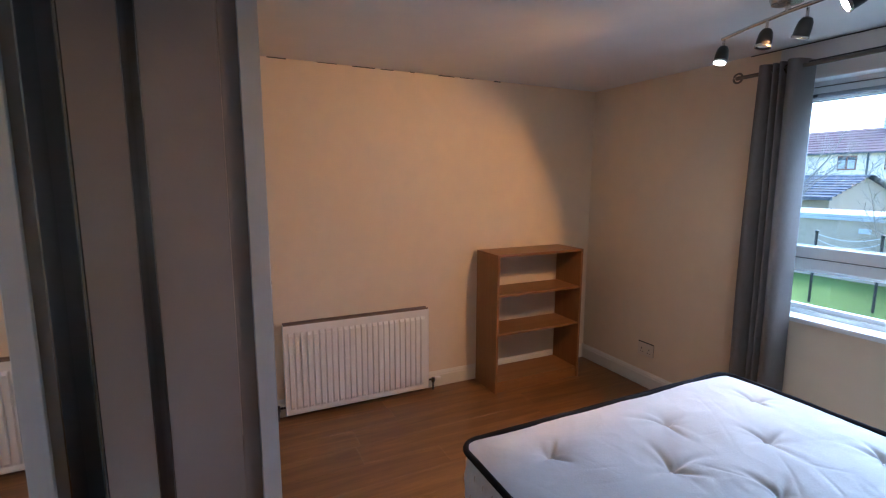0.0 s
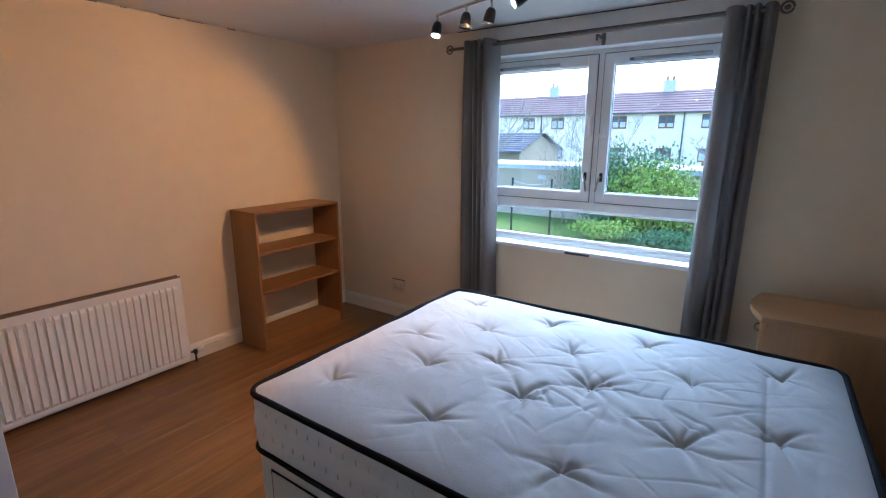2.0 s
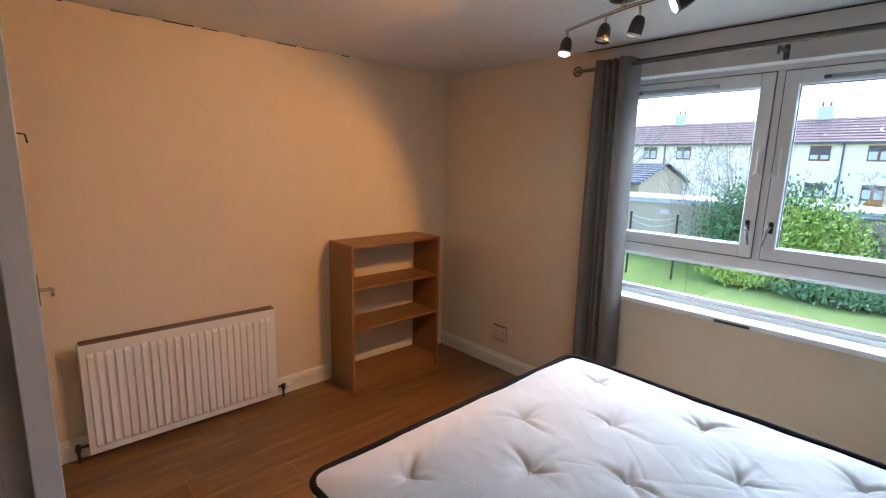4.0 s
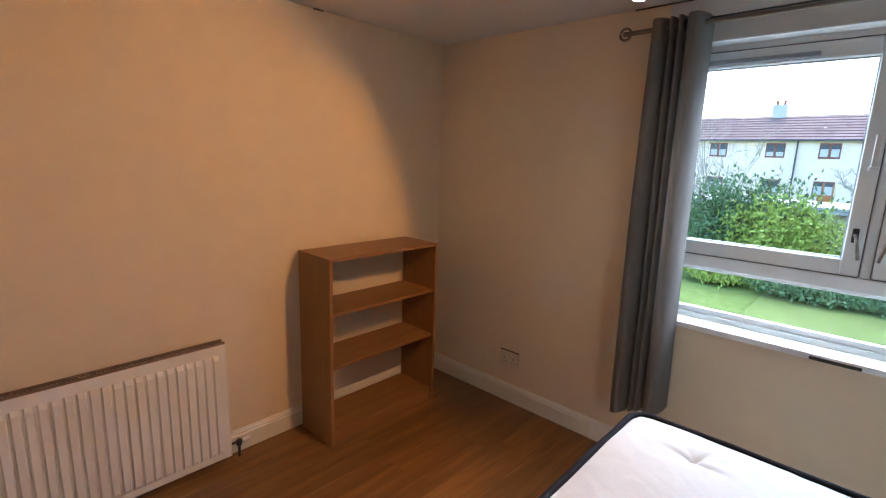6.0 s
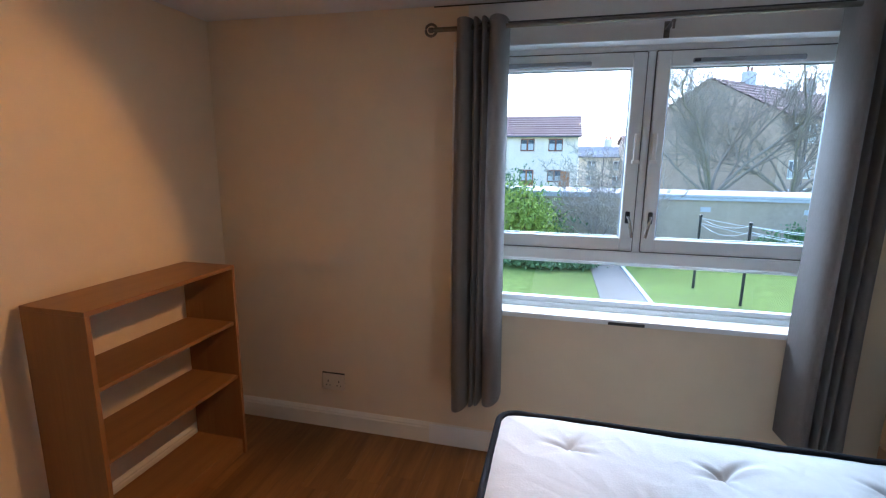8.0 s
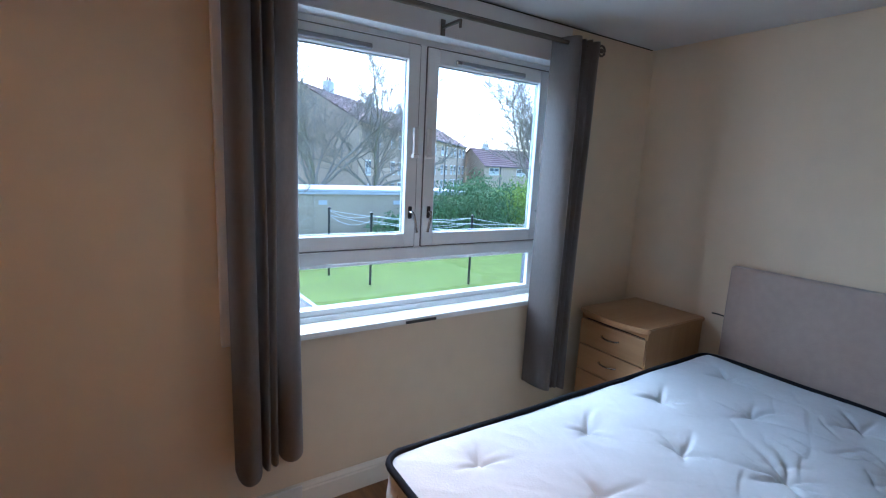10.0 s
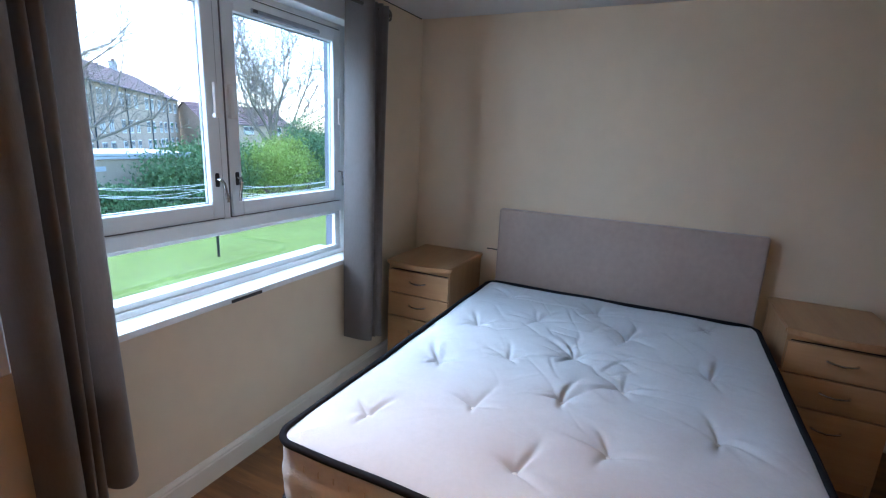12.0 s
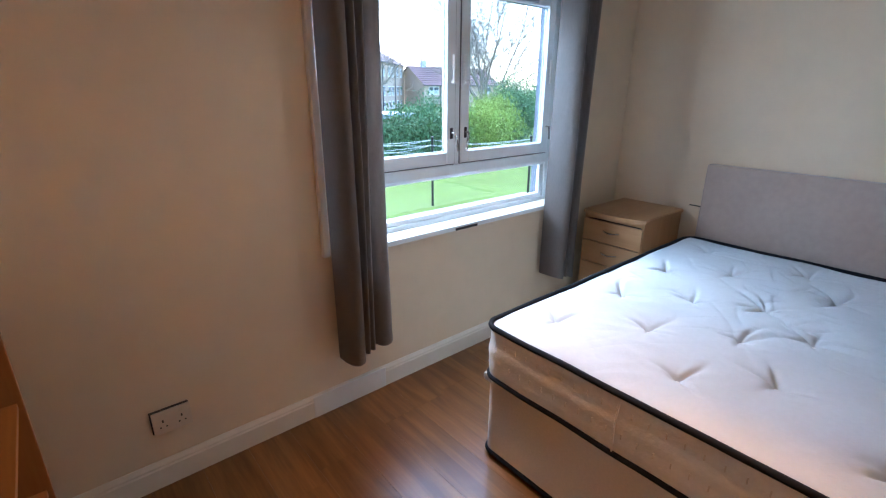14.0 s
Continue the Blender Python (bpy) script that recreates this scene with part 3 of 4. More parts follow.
bm = tube(bmesh.new(), [(0.06, RY0 + 0.01, 0.085), (0.06, RY0 - 0.045, 0.085), (0.06, RY0 - 0.05, 0.06), (0.06, RY0 - 0.05, 0.0)], 0.0075, 10)
lathe(bm, [(0.012, 0), (0.014, 0.006), (0.014, 0.03), (0.008, 0.045)], Matrix.Translation((0.06, RY0 - 0.05, 0.062)), 12)
part("valve", bm, DARKM, rad, "tarnished brass valve", 50)

# ---- bookcase ----
BX0, BX1, BY0, BY1, BH = 0.035, 0.338, -1.128, -0.333, 1.06
T = 0.019
bc = thing("bookcase", ((BX0 + BX1) / 2, (BY0 + BY1) / 2, 0), "empty beech-veneer bookcase with open shelves in the corner", "bookcase")
part("side", nbox(BX0, BX1, BY0, BY0 + T, 0, BH - T, 0.0012), BEECHV, bc)
part("side", nbox(BX0, BX1, BY1 - T, BY1, 0, BH - T, 0.0012), BEECHV, bc)
part("top", nbox(BX0, BX1, BY0, BY1, BH - T, BH, 0.0012), BEECH, bc)
for z in (0.085, 0.462, 0.760):
    part("shelf", nbox(BX0 + 0.006, BX1 - 0.012, BY0 + T, BY1 - T, z - T, z, 0.0012), BEECH, bc)
part("plinth", nbox(BX1 - 0.03, BX1 - 0.014, BY0 + T, BY1 - T, 0, 0.085 - T, 0.001), BEECH, bc)
part("back_rail", nbox(BX0 + 0.002, BX0 + 0.014, BY0 + T, BY1 - T, BH - T - 0.05, BH - T, 0.001), BEECH, bc)

# ---- wall socket ----
so = thing("wall_socket", (0.70, WY, 0.30), "cream double wall socket above the skirting", "wall socket")
part("face_plate", nbox(0.628, 0.768, WY - 0.015, WY - 0.006, 0.245, 0.345, 0.004, 2), CREAMP, so, smooth=40)
# dark slab offset up and left, imitating the plate's shadow on the wall
part("back_box", nbox(0.623, 0.764, WY - 0.006, WY, 0.249, 0.350), GAP, so)
for k, x in enumerate((0.664, 0.732)):
    part("rocker_switch", nbox(x - 0.008, x + 0.008, WY - 0.018, WY - 0.015, 0.318, 0.336, 0.0015), CREAMP, so)
    b = nbox(x - 0.003, x + 0.003, WY - 0.0158, WY - 0.015, 0.295, 0.307)
    box(b, x - 0.014, x - 0.008, WY - 0.0158, WY - 0.015, 0.272, 0.278)
    box(b, x + 0.008, x + 0.014, WY - 0.0158, WY - 0.015, 0.272, 0.278)
    part("pin_hole", b, GAP, so)

# ---- bed ----
MX0, MX1, MY0, MY1, MZ0, MZ1 = 1.764, 3.665, -2.182, -0.686, 0.405, 0.662
bed = thing("divan_bed", (2.72, -1.437, 0), "beige fabric divan base with drawers on the floor", "bed")


def rounded(x0, x1, y0, y1, r, n=8):
    out = []
    for cx, cy, a0 in ((x1 - r, y1 - r, 0), (x0 + r, y1 - r, 90), (x0 + r, y0 + r, 180), (x1 - r, y0 + r, 270)):
        out += [(cx + r * math.cos(radians(a0 + 90 * k / n)), cy + r * math.sin(radians(a0 + 90 * k / n))) for k in range(n + 1)]
    return out


ring = rounded(MX0 + 0.012, MX1 - 0.01, MY0 + 0.012, MY1 - 0.012, 0.05)
part("base", solid(bmesh.new(), ring, 0.025, 0.398), BASE, bed, smooth=30)
part("trim", tube(bmesh.new(), [(x, y, 0.03) for x, y in ring], 0.011, 8, closed=True), PIPING, bed, "black lower edging", 60)
for x0, x1 in ((1.88, 2.66), (2.74, 3.54)):
    d = nbox(x0, x1, MY0 + 0.004, MY0 + 0.0125, 0.07, 0.34, 0.003)
    dr = part("drawer", d, BASE, bed)
    g = bmesh.new()
    for a in ((x0 - 0.007, x0, 0.063, 0.347), (x1, x1 + 0.007, 0.063, 0.347), (x0, x1, 0.063, 0.07), (x0, x1, 0.34, 0.347)):
        box(g, a[0], a[1], MY0 + 0.008, MY0 + 0.0125, a[2], a[3])
    part("drawer_edging", g, PIPING, dr, "black edging")
part("corner_guard", nbox(MX0 + 0.004, MX0 + 0.05, MY1 - 0.055, MY1 - 0.006, 0.385, 0.42, 0.008, 2), CLOTH, bed, "white corner guard", 40)

TUFTS = ((2.02, -0.86), (2.24, -1.15), (1.99, -1.38), (2.20, -1.61), (2.45, -1.92), (2.48, -0.90), (2.67, -1.14), (2.83, -1.39), (2.64, -1.61), 
         (2.44, -1.42), (3.18, -1.58), (3.16, -1.14), (3.44, -1.40), (2.94, -0.89), (3.45, -0.90), (3.49, -1.94), (2.91, -1.92), (1.97, -1.93))
mt = thing("mattress", (2.72, -1.437, MZ0), "white tufted damask mattress with black piping on the divan", "mattress")


CREASES = []
rnd = random.Random(17)
for tx, ty in TUFTS:
    worn = math.exp(-((tx - 3.0) ** 2 + (ty + 1.5) ** 2) / 0.22)
    count = 3 + int(5.0 * worn + rnd.random())
    turn = rnd.uniform(0, 6.28)
    CREASES.append([(turn + 6.28 * (k + rnd.uniform(-0.32, 0.32)) / count, rnd.uniform(0.06, 0.13) * (1 + 0.5 * worn), rnd.uniform(0.5, 1.0), rnd.uniform(-2.0, 2.0))
                    for k in range(count)])


def crown(x, y):
    """Height of the quilted top at a point."""
    ex, ey = min(x - MX0, MX1 - x), min(y - MY0, MY1 - y)
    e = max(0.0, min(ex, ey))
    z = MZ1 - 0.02 + 0.026 * (1 - math.exp(-e / 0.07))
    z += 0.008 * noise.noise(Vector((x * 4.5, y * 4.5, 0.3)))
    wear = math.exp(-((x - 3.0) ** 2 + (y + 1.5) ** 2) / 0.26)
    z += 0.0016 * (1 - 2 * abs(noise.noise(Vector((x * 9, y * 9 + 3 * x, 2.1)))))
    z -= 0.012 * wear
    for turn, seed in ((0.5, 8.3), (-0.6, 4.7), (1.4, 1.9)):
        u, v = x * math.cos(turn) + y * math.sin(turn), y * math.cos(turn) - x * math.sin(turn)
        ridge = noise.noise(Vector((u * 2.6, v * 11, seed)))
        here = max(0.0, noise.noise(Vector((x * 5, y * 5, seed + 20))) + 0.15)
        z -= 0.011 * (0.06 + wear) * here * math.exp(-(ridge / 0.09) ** 2)
    for (tx, ty), folds in zip(TUFTS, CREASES):
        dx, dy = x - tx, y - ty
        if abs(dx) > 0.26 or abs(dy) > 0.26:
            continue
        r = math.hypot(dx, dy)
        z -= 0.026 * math.exp(-(r / 0.024) ** 1.2) + 0.016 * math.exp(-(r / 0.072) ** 1.5)
        for a, reach, deep, bend in folds:
            ca, sa = math.cos(a), math.sin(a)
            along, side = dx * ca + dy * sa, dy * ca - dx * sa
            if along <= 0 or along > reach * 1.9:
                continue
            side -= bend * along * along
            fade = deep * math.exp(-(along / reach) ** 3) * min(1.0, along / 0.02)
            wide = 0.0045 + 0.085 * along
            z -= 0.0125 * fade * math.exp(-(side / wide) ** 2)
            z += 0.0042 * fade * math.exp(-((abs(side) - 2.6 * wide) / (1.5 * wide)) ** 2)
    if abs(x - 3.40) < 0.03 and -1.95 < y < -0.92:
        z -= 0.006 * math.exp(-((x - 3.40) / 0.009) ** 2)
    return z


bm = bmesh.new()
NX, NY = 430, 338
R = 0.075
rows = []
for i in range(NX + 1):
    row = []
    for j in range(NY + 1):
        u, v = -1 + 2 * i / NX, -1 + 2 * j / NY
        x, y = (MX0 + MX1) / 2 + u * (MX1 - MX0) / 2, (MY0 + MY1) / 2 + v * (MY1 - MY0) / 2
        # round the corners of the outline
        ex, ey = min(x - MX0, MX1 - x), min(y - MY0, MY1 - y)
        if ex < R and ey < R:
            dx, dy = R - ex, R - ey
            f = max(dx, dy) / math.hypot(dx, dy) if dx or dy else 1
            sx, sy = (1 if u > 0 else -1), (1 if v > 0 else -1)
            x += -sx * dx * (1 - f)
            y += -sy * dy * (1 - f)
        row.append(bm.verts.new((x, y, crown(x, y))))
    rows.append(row)
for a, b in zip(rows, rows[1:]):
    for j in range(NY):
        bm.faces.new((a[j], b[j], b[j + 1], a[j + 1]))
top = part("top_panel", bm, CLOTH, mt, smooth=80)
for k, (tx, ty) in enumerate(TUFTS):
    z = crown(tx, ty)
    part("tuft_button", lathe(bmesh.new(), [(0.003, -0.004), (0.0085, 0.0), (0.008, 0.004), (0.003, 0.0065)], Matrix.Translation((tx, ty, z + 0.001)), 10), SIDE, top, smooth=60)
ring = rounded(MX0, MX1, MY0, MY1, R, 10)


def around(ring, steps):
    pts = [Vector((x, y, 0)) for x, y in ring]
    out = []
    for a, b in zip(pts, pts[1:] + pts[:1]):
        k = max(1, int((b - a).length / steps))
        out += [a.lerp(b, i / k) for i in range(k)]
    return out


loop = around(ring, 0.03)
bm = bmesh.new()
levels = []
cen = Vector((2.72, -1.437, 0))
for q in range(13):
    v = q / 12
    bulge = 0.010 * math.sin(math.pi * v) - 0.006 * (math.exp(-((v - 0.36) / 0.06) ** 2) + math.exp(-((v - 0.72) / 0.06) ** 2))
    lev = []
    for k, p in enumerate(loop):
        nrm = Vector((p.x - cen.x, p.y - cen.y, 0))
        nrm = Vector((nrm.x if abs(abs(nrm.x) - 0.945) < 0.06 else 0, nrm.y if abs(abs(nrm.y) - 0.74) < 0.06 else 0, 0))
        nrm = nrm.normalized() if nrm.length > 0 else Vector((0, 0, 0))
        pk = 0.004 * math.cos(k * 2 * math.pi / 4) * (math.exp(-((v - 0.36) / 0.05) ** 2) + math.exp(-((v - 0.72) / 0.05) ** 2))
        lev.append(bm.verts.new(p + nrm * (bulge - pk - 0.004) + Vector((0, 0, MZ0 + 0.012 + v * (MZ1 - 0.022 - MZ0 - 0.012)))))
    levels.append(lev)
for a, b in zip(levels, levels[1:]):
    for k in range(len(loop)):
        bm.faces.new((a[k], a[(k + 1) % len(loop)], b[(k + 1) % len(loop)], b[k]))
part("border", bm, SIDE, mt, "quilted cream side border", 60)
wob = lambda p, s: 0.004 * noise.noise(Vector((p.x * 5, p.y * 5, s)))
part("piping", tube(bmesh.new(), [(p.x, p.y, MZ1 - 0.014 + wob(p, 1)) for p in loop], 0.0115, 8, closed=True), PIPING, mt, "black top piping", 60)
part("piping", tube(bmesh.new(), [(p.x, p.y, MZ0 + 0.012 + wob(p, 7)) for p in loop], 0.0105, 8, closed=True), PIPING, mt, "black bottom piping", 60)
part("underside", solid(bmesh.new(), rounded(MX0 + 0.01, MX1 - 0.01, MY0 + 0.01, MY1 - 0.01, 0.06), MZ0 - 0.006, MZ0 + 0.01), SIDE, mt)
st = bmesh.new()
for row, zz in enumerate((MZ0 + 0.095, MZ0 + 0.185)):
    for k in range(24):
        y = MY0 + 0.10 + (k + 0.5 * row) * (MY1 - MY0 - 0.2) / 24
        tube(st, [(MX0 - 0.0045, y, zz + 0.010), (MX0 - 0.0065, y, zz), (MX0 - 0.0045, y, zz - 0.010)], 0.0022, 5)
    for k in range(30):
        x = MX0 + 0.10 + (k + 0.5 * row) * (MX1 - MX0 - 0.2) / 30
        tube(st, [(x, MY0 - 0.0045, zz + 0.010), (x, MY0 - 0.0065, zz), (x, MY0 - 0.0045, zz - 0.010)], 0.0022, 5)
tagged(part("border_stitching", st, BASE, mt), kind="stuff")
part("label_seam", tube(bmesh.new(), [(MX0 - 0.003, -1.30, MZ0 + 0.02), (MX0 - 0.009, -1.302, MZ0 + 0.12), (MX0 - 0.003, -1.305, MZ1 - 0.03)], 0.0035, 6), SIDE, mt)

hb = thing("headboard", (3.89, -1.447, 0.3), "taupe suede upholstered headboard against the wall", "headboard")
bm = nbox(3.852, 3.925, -2.20, -0.655, 0.42, 1.102, 0.016, 3)
part("cushion", bm, SUEDE, hb, smooth=50)
for y in (-1.95, -0.94):
    part("leg", nbox(3.885, 3.912, y - 0.03, y + 0.03, 0.0, 0.44, 0.002), BEECHV, hb)

# ---- bedside cabinets ----
def cabinet(y0, y1, x0, label):
    x1, h = 3.902, 0.77
    c = thing("bedside_cabinet", ((x0 + x1) / 2, (y0 + y1) / 2, 0), label, "bedside cabinet", group="bedside cabinets")
    n = 14
    bow = [(x0 - 0.012 - 0.055 * math.sin(math.pi * k / n), y0 - 0.012 + (y1 - y0 + 0.024) * k / n) for k in range(n + 1)]
    part("top", solid(bmesh.new(), bow[::-1] + [(x1 + 0.003, y0 - 0.012), (x1 + 0.003, y1 + 0.012)], h - 0.028, h, 0.006), OAKT, c, smooth=30)
    part("side_panel", nbox(x0, x1, y0, y0 + 0.018, 0, h - 0.03, 0.001), OAKV, c)
    part("side_panel", nbox(x0, x1, y1 - 0.018, y1, 0, h - 0.03, 0.001), OAKV, c)
    part("back_panel", nbox(x1 - 0.008, x1, y0 + 0.018, y1 - 0.018, 0.02, h - 0.03), OAKV, c)
    part("plinth", nbox(x0 + 0.012, x0 + 0.03, y0 + 0.018, y1 - 0.018, 0, 0.07, 0.001), OAKF, c)
    part("top_rail", nbox(x0 + 0.004, x0 + 0.02, y0 + 0.018, y1 - 0.018, h - 0.058, h - 0.03, 0.001), OAKF, c)
    # solid dark block in place of the hollow inside, painting shade between drawers
    part("carcass", nbox(x0 + 0.022, x1 - 0.01, y0 + 0.019, y1 - 0.019, 0.075, h - 0.06), GAP, c)
    for z0, z1 in ((0.555, 0.706), (0.395, 0.548), (0.078, 0.388)):
        d = part("drawer", nbox(x0 - 0.014, x0 + 0.006, y0 + 0.004, y1 - 0.004, z0, z1, 0.004, 2), OAKF, c, smooth=40)
        zc = (z0 + z1) / 2 + 0.012 if z1 - z0 < 0.2 else z1 - 0.085
        yc = (y0 + y1) / 2
        pts = [(x0 - 0.014, yc - 0.056, zc), (x0 - 0.026, yc - 0.05, zc), (x0 - 0.034, yc - 0.03, zc - 0.003), (x0 - 0.034, yc, zc - 0.007), (x0 - 0.034, yc + 0.03, zc - 0.003), (x0 - 0.026, yc + 0.05, zc), (x0 - 0.014, yc + 0.056, zc)]
        part("handle", tube(bmesh.new(), pts, 0.005, 8, taper=[0.006, 0.0055, 0.0045, 0.0055, 0.0045, 0.0055, 0.006]), CHROME, d, "curved steel bow handle", 60)
    return c


cabinet(-0.525, -0.085, 3.38, "pale beech bedside cabinet with three drawers beside the window")
cabinet(-2.695, -2.255, 3.40, "pale beech bedside cabinet with three drawers, away from the window")

# ---- ceiling spotlight bar ----
lb = thing("spotlight_bar", (1.95, -0.80, H), "ceiling spotlight bar with four black cup heads", "ceiling light")
part("ceiling_rose", lathe(bmesh.new(), [(0.062, 0.0), (0.062, -0.012), (0.055, -0.03), (0.02, -0.036)][::-1], Matrix.Translation((1.945, -0.80, H)), 24), CHROME, lb, "polished steel ceiling rose", 40)
bar = [(1.60, -0.685, 2.268), (1.78, -0.755, 2.268), (1.95, -0.80, 2.272), (2.12, -0.845, 2.268), (2.31, -0.945, 2.268)]
part("bar", tube(bmesh.new(), bar, 0.008, 8), CHROME, lb, smooth=50)
part("stem", tube(bmesh.new(), [(1.95, -0.80, H - 0.02), (1.95, -0.80, 2.272)], 0.010, 10), CHROME, lb, smooth=50)
HEADS = (((1.612, -0.690, 2.222), (-0.02, -0.22, -1.0), 5.5), ((1.862, -0.780, 2.222), (-0.06, -0.16, -1.0), 0),
         ((2.019, -0.790, 2.222), (-0.32, 0.06, -0.94), 8.8), ((2.275, -0.930, 2.222), (-0.70, -0.50, -0.50), 0.9))
# opening, softness and axis of each lit lamp's beam
BEAMS = {5.5: (74, 1.0, (-0.02, -0.22, -1.0)), 8.8: (93, 0.26, (-0.709, -0.497, -0.50)), 0.9: (150, 0.7, (-0.70, -0.50, -0.50))}
for (hx, hy, hz), aim, lit in HEADS:
    d = Vector(aim).normalized()
    q = d.to_track_quat("-Z", "Y").to_matrix().to_4x4()
    m = Matrix.Translation(Vector((hx, hy, hz))) @ q
    hd = part("lamp_head", lathe(bmesh.new(), [(0.006, 0.012), (0.017, 0.008), (0.025, -0.006), (0.029, -0.03), (0.030, -0.066), (0.027, -0.066), (0.025, -0.05), (0.008, -0.04)], m, 20), BLACK, lb, "black cup lamp head", 40)
    part("swivel", tube(bmesh.new(), [(hx, hy, 2.268), (hx, hy, hz + 0.008)], 0.006, 8), CHROME, hd, smooth=50)
    part("rim", lathe(bmesh.new(), [(0.0305, -0.058), (0.032, -0.060), (0.032, -0.068), (0.0275, -0.0685), (0.027, -0.06)], m, 20), CHROME, hd, "bright steel rim", 40)
    part("bulb", lathe(bmesh.new(), [(0.008, -0.045), (0.024, -0.056), (0.0245, -0.060), (0.004, -0.061)], m, 18), BULB if lit else PLASTIC, hd, "lit reflector bulb" if lit else "unlit reflector bulb", 40)
    if lit:
        e = Vector((hx, hy, hz)) + d * 0.072
        wide, soft, axis = BEAMS[lit]
        spot("lamp_spot", e, e + Vector(axis), lit, wide, soft, 0.018)

# ---- door beside the wardrobe, just ajar ----
door = thing("door_1", (0.97, DY + 0.012, 0.0), "white flush door standing just ajar with a lever handle", "door", kind="structure")
c, s = math.cos(radians(2.3)), math.sin(radians(2.3))


def leaf(u, w, z):
    """A point on the ajar leaf: u from the hinge, w out of its face."""
    return (0.965 - u * c, DY + 0.012 + u * s + w, z)


def leafbox(u0, u1, w0, w1, z0, z1):
    bm = nbox(u0, u1, w0, w1, z0, z1, 0.002)
    for v in bm.verts:
        v.co = Vector(leaf(*v.co))
    return bm


lf = part("leaf", leafbox(0.0, 0.80, -0.04, 0.0, 0.008, 2.03), GLOSS, door)
part("handle_plate", leafbox(0.725, 0.765, 0.0, 0.006, 0.93, 1.08), CHROME, lf, "steel handle plate")
part("lever", tube(bmesh.new(), [leaf(0.745, 0.0, 1.0), leaf(0.745, 0.045, 1.0), leaf(0.735, 0.052, 1.0), leaf(0.635, 0.052, 0.996)], 0.008, 8), CHROME, lf, "steel lever", 50)
ar = bmesh.new()
box(ar, 0.075, 0.14, DY, DY + 0.016, 0, 2.115, 0.004)
box(ar, 0.14, 0.98, DY, DY + 0.016, 2.05, 2.115, 0.004)
part("architrave", ar, GLOSS, door)
part("coat_hook", tube(bmesh.new(), [leaf(0.6, 0.0, 1.70), leaf(0.6, 0.03, 1.695), leaf(0.6, 0.035, 1.66)], 0.004, 6), DARKM, lf, "bent dark hook")
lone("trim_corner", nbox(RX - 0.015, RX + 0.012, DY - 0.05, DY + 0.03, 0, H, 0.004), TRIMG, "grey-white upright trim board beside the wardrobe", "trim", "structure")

# ---- mirrored wardrobe ----
wd = thing("sliding_wardrobe", (1.95, MY, 0), "mirrored sliding wardrobe doors in dark aluminium frames", "wardrobe")
for k, (x0, x1, y) in enumerate(((RX + 0.01, 2.099, MY), (2.100, 2.85, MY))):
    mr = part("mirror_door", nbox(x0 + 0.01, x1 - 0.01, y - 0.006, y, 0.05, 2.275), MIRROR, wd, "mirror door panel")
    for xa, xb in ((x0, x0 + 0.013), (x1 - 0.013, x1)):
        st = nbox(xa, xb, y - 0.012, y + 0.026, 0.03, 2.295, 0.004, 2)
        part("stile", st, ALU, mr, "dark aluminium stile", 40)
        part("stile_line", nbox((xa + xb) / 2 - 0.002, (xa + xb) / 2 + 0.002, y + 0.026, y + 0.029, 0.03, 2.295), ALUL, mr)
    part("rail", nbox(x0 + 0.016, x1 - 0.016, y - 0.01, y + 0.012, 0.03, 0.05), ALU, mr)
    part("rail", nbox(x0 + 0.016, x1 - 0.016, y - 0.01, y + 0.012, 2.275, 2.295), ALU, mr)
part("track", nbox(RX + 0.002, 2.858, MY - 0.06, MY + 0.028, 0.0, 0.022, 0.002), ALU, wd)
part("track", nbox(RX + 0.002, 2.858, MY - 0.06, MY + 0.028, 2.298, 2.334, 0.002), ALU, wd)
part("end_lining", nbox(2.852, 2.86, SY + 0.01, MY + 0.03, 0.0, 2.334), GLOSS, wd)

# ---- ceiling cracks ----
rnd = random.Random(5)
bm = bmesh.new()
y = -2.6
while y < -0.9:
    ln = rnd.uniform(0.03, 0.16)
    box(bm, 0.0, 0.004 + rnd.random() * 0.004, y, y + ln, H - 0.003 - rnd.random() * 0.003, H - 0.0005)
    y += ln + rnd.uniform(0.02, 0.2)
lone("ceiling_crack", bm, GAP, "broken dark crack where wall and ceiling meet", "crack", "structure")
bm = nbox(1.30, 3.9, WY - 0.004, WY, H - 0.006, H - 0.001)
lone("cornice_gap", bm, GAP, "thin dark gap between the lintel board and ceiling", "gap", "structure")
part_cable = tube(bmesh.new(), [(XE - 0.006, -0.56, 0.80), (XE - 0.02, -0.60, 0.805), (XE - 0.012, -0.66, 0.80)], 0.004, 6)
lone("cable", part_cable, GAP, "short dark cable on the wall by the headboard", "cable", smooth=50)

# ---- garden ----
GZ = -1.4
bm = bmesh.new()
bmesh.ops.create_grid(bm, x_segments=60, y_segments=60, size=0.5, matrix=Matrix.Translation((0, 0, 0)))
for v in bm.verts:
    x, y = v.co.x, v.co.y
    v.co = Vector((x * abs(x) * 6000, y * abs(y) * 6000, GZ))
lone("ground", bm, GRASS, "green garden lawn running to the horizon", "ground", "structure")
pa = solid(bmesh.new(), [(3.0, 3.0), (4.15, 3.0), (3.75, 12.6), (2.95, 12.6)], GZ - 0.1, GZ + 0.02)
lone("path", pa, PATHM, "grey concrete garden path", "path", "structure")
ke = solid(bmesh.new(), [(4.155, 3.0), (4.25, 3.0), (3.84, 12.6), (3.755, 12.6)], GZ - 0.1, GZ + 0.07)
lone("kerb", ke, COPE, "pale edging strip beside the path", "kerb", "structure")

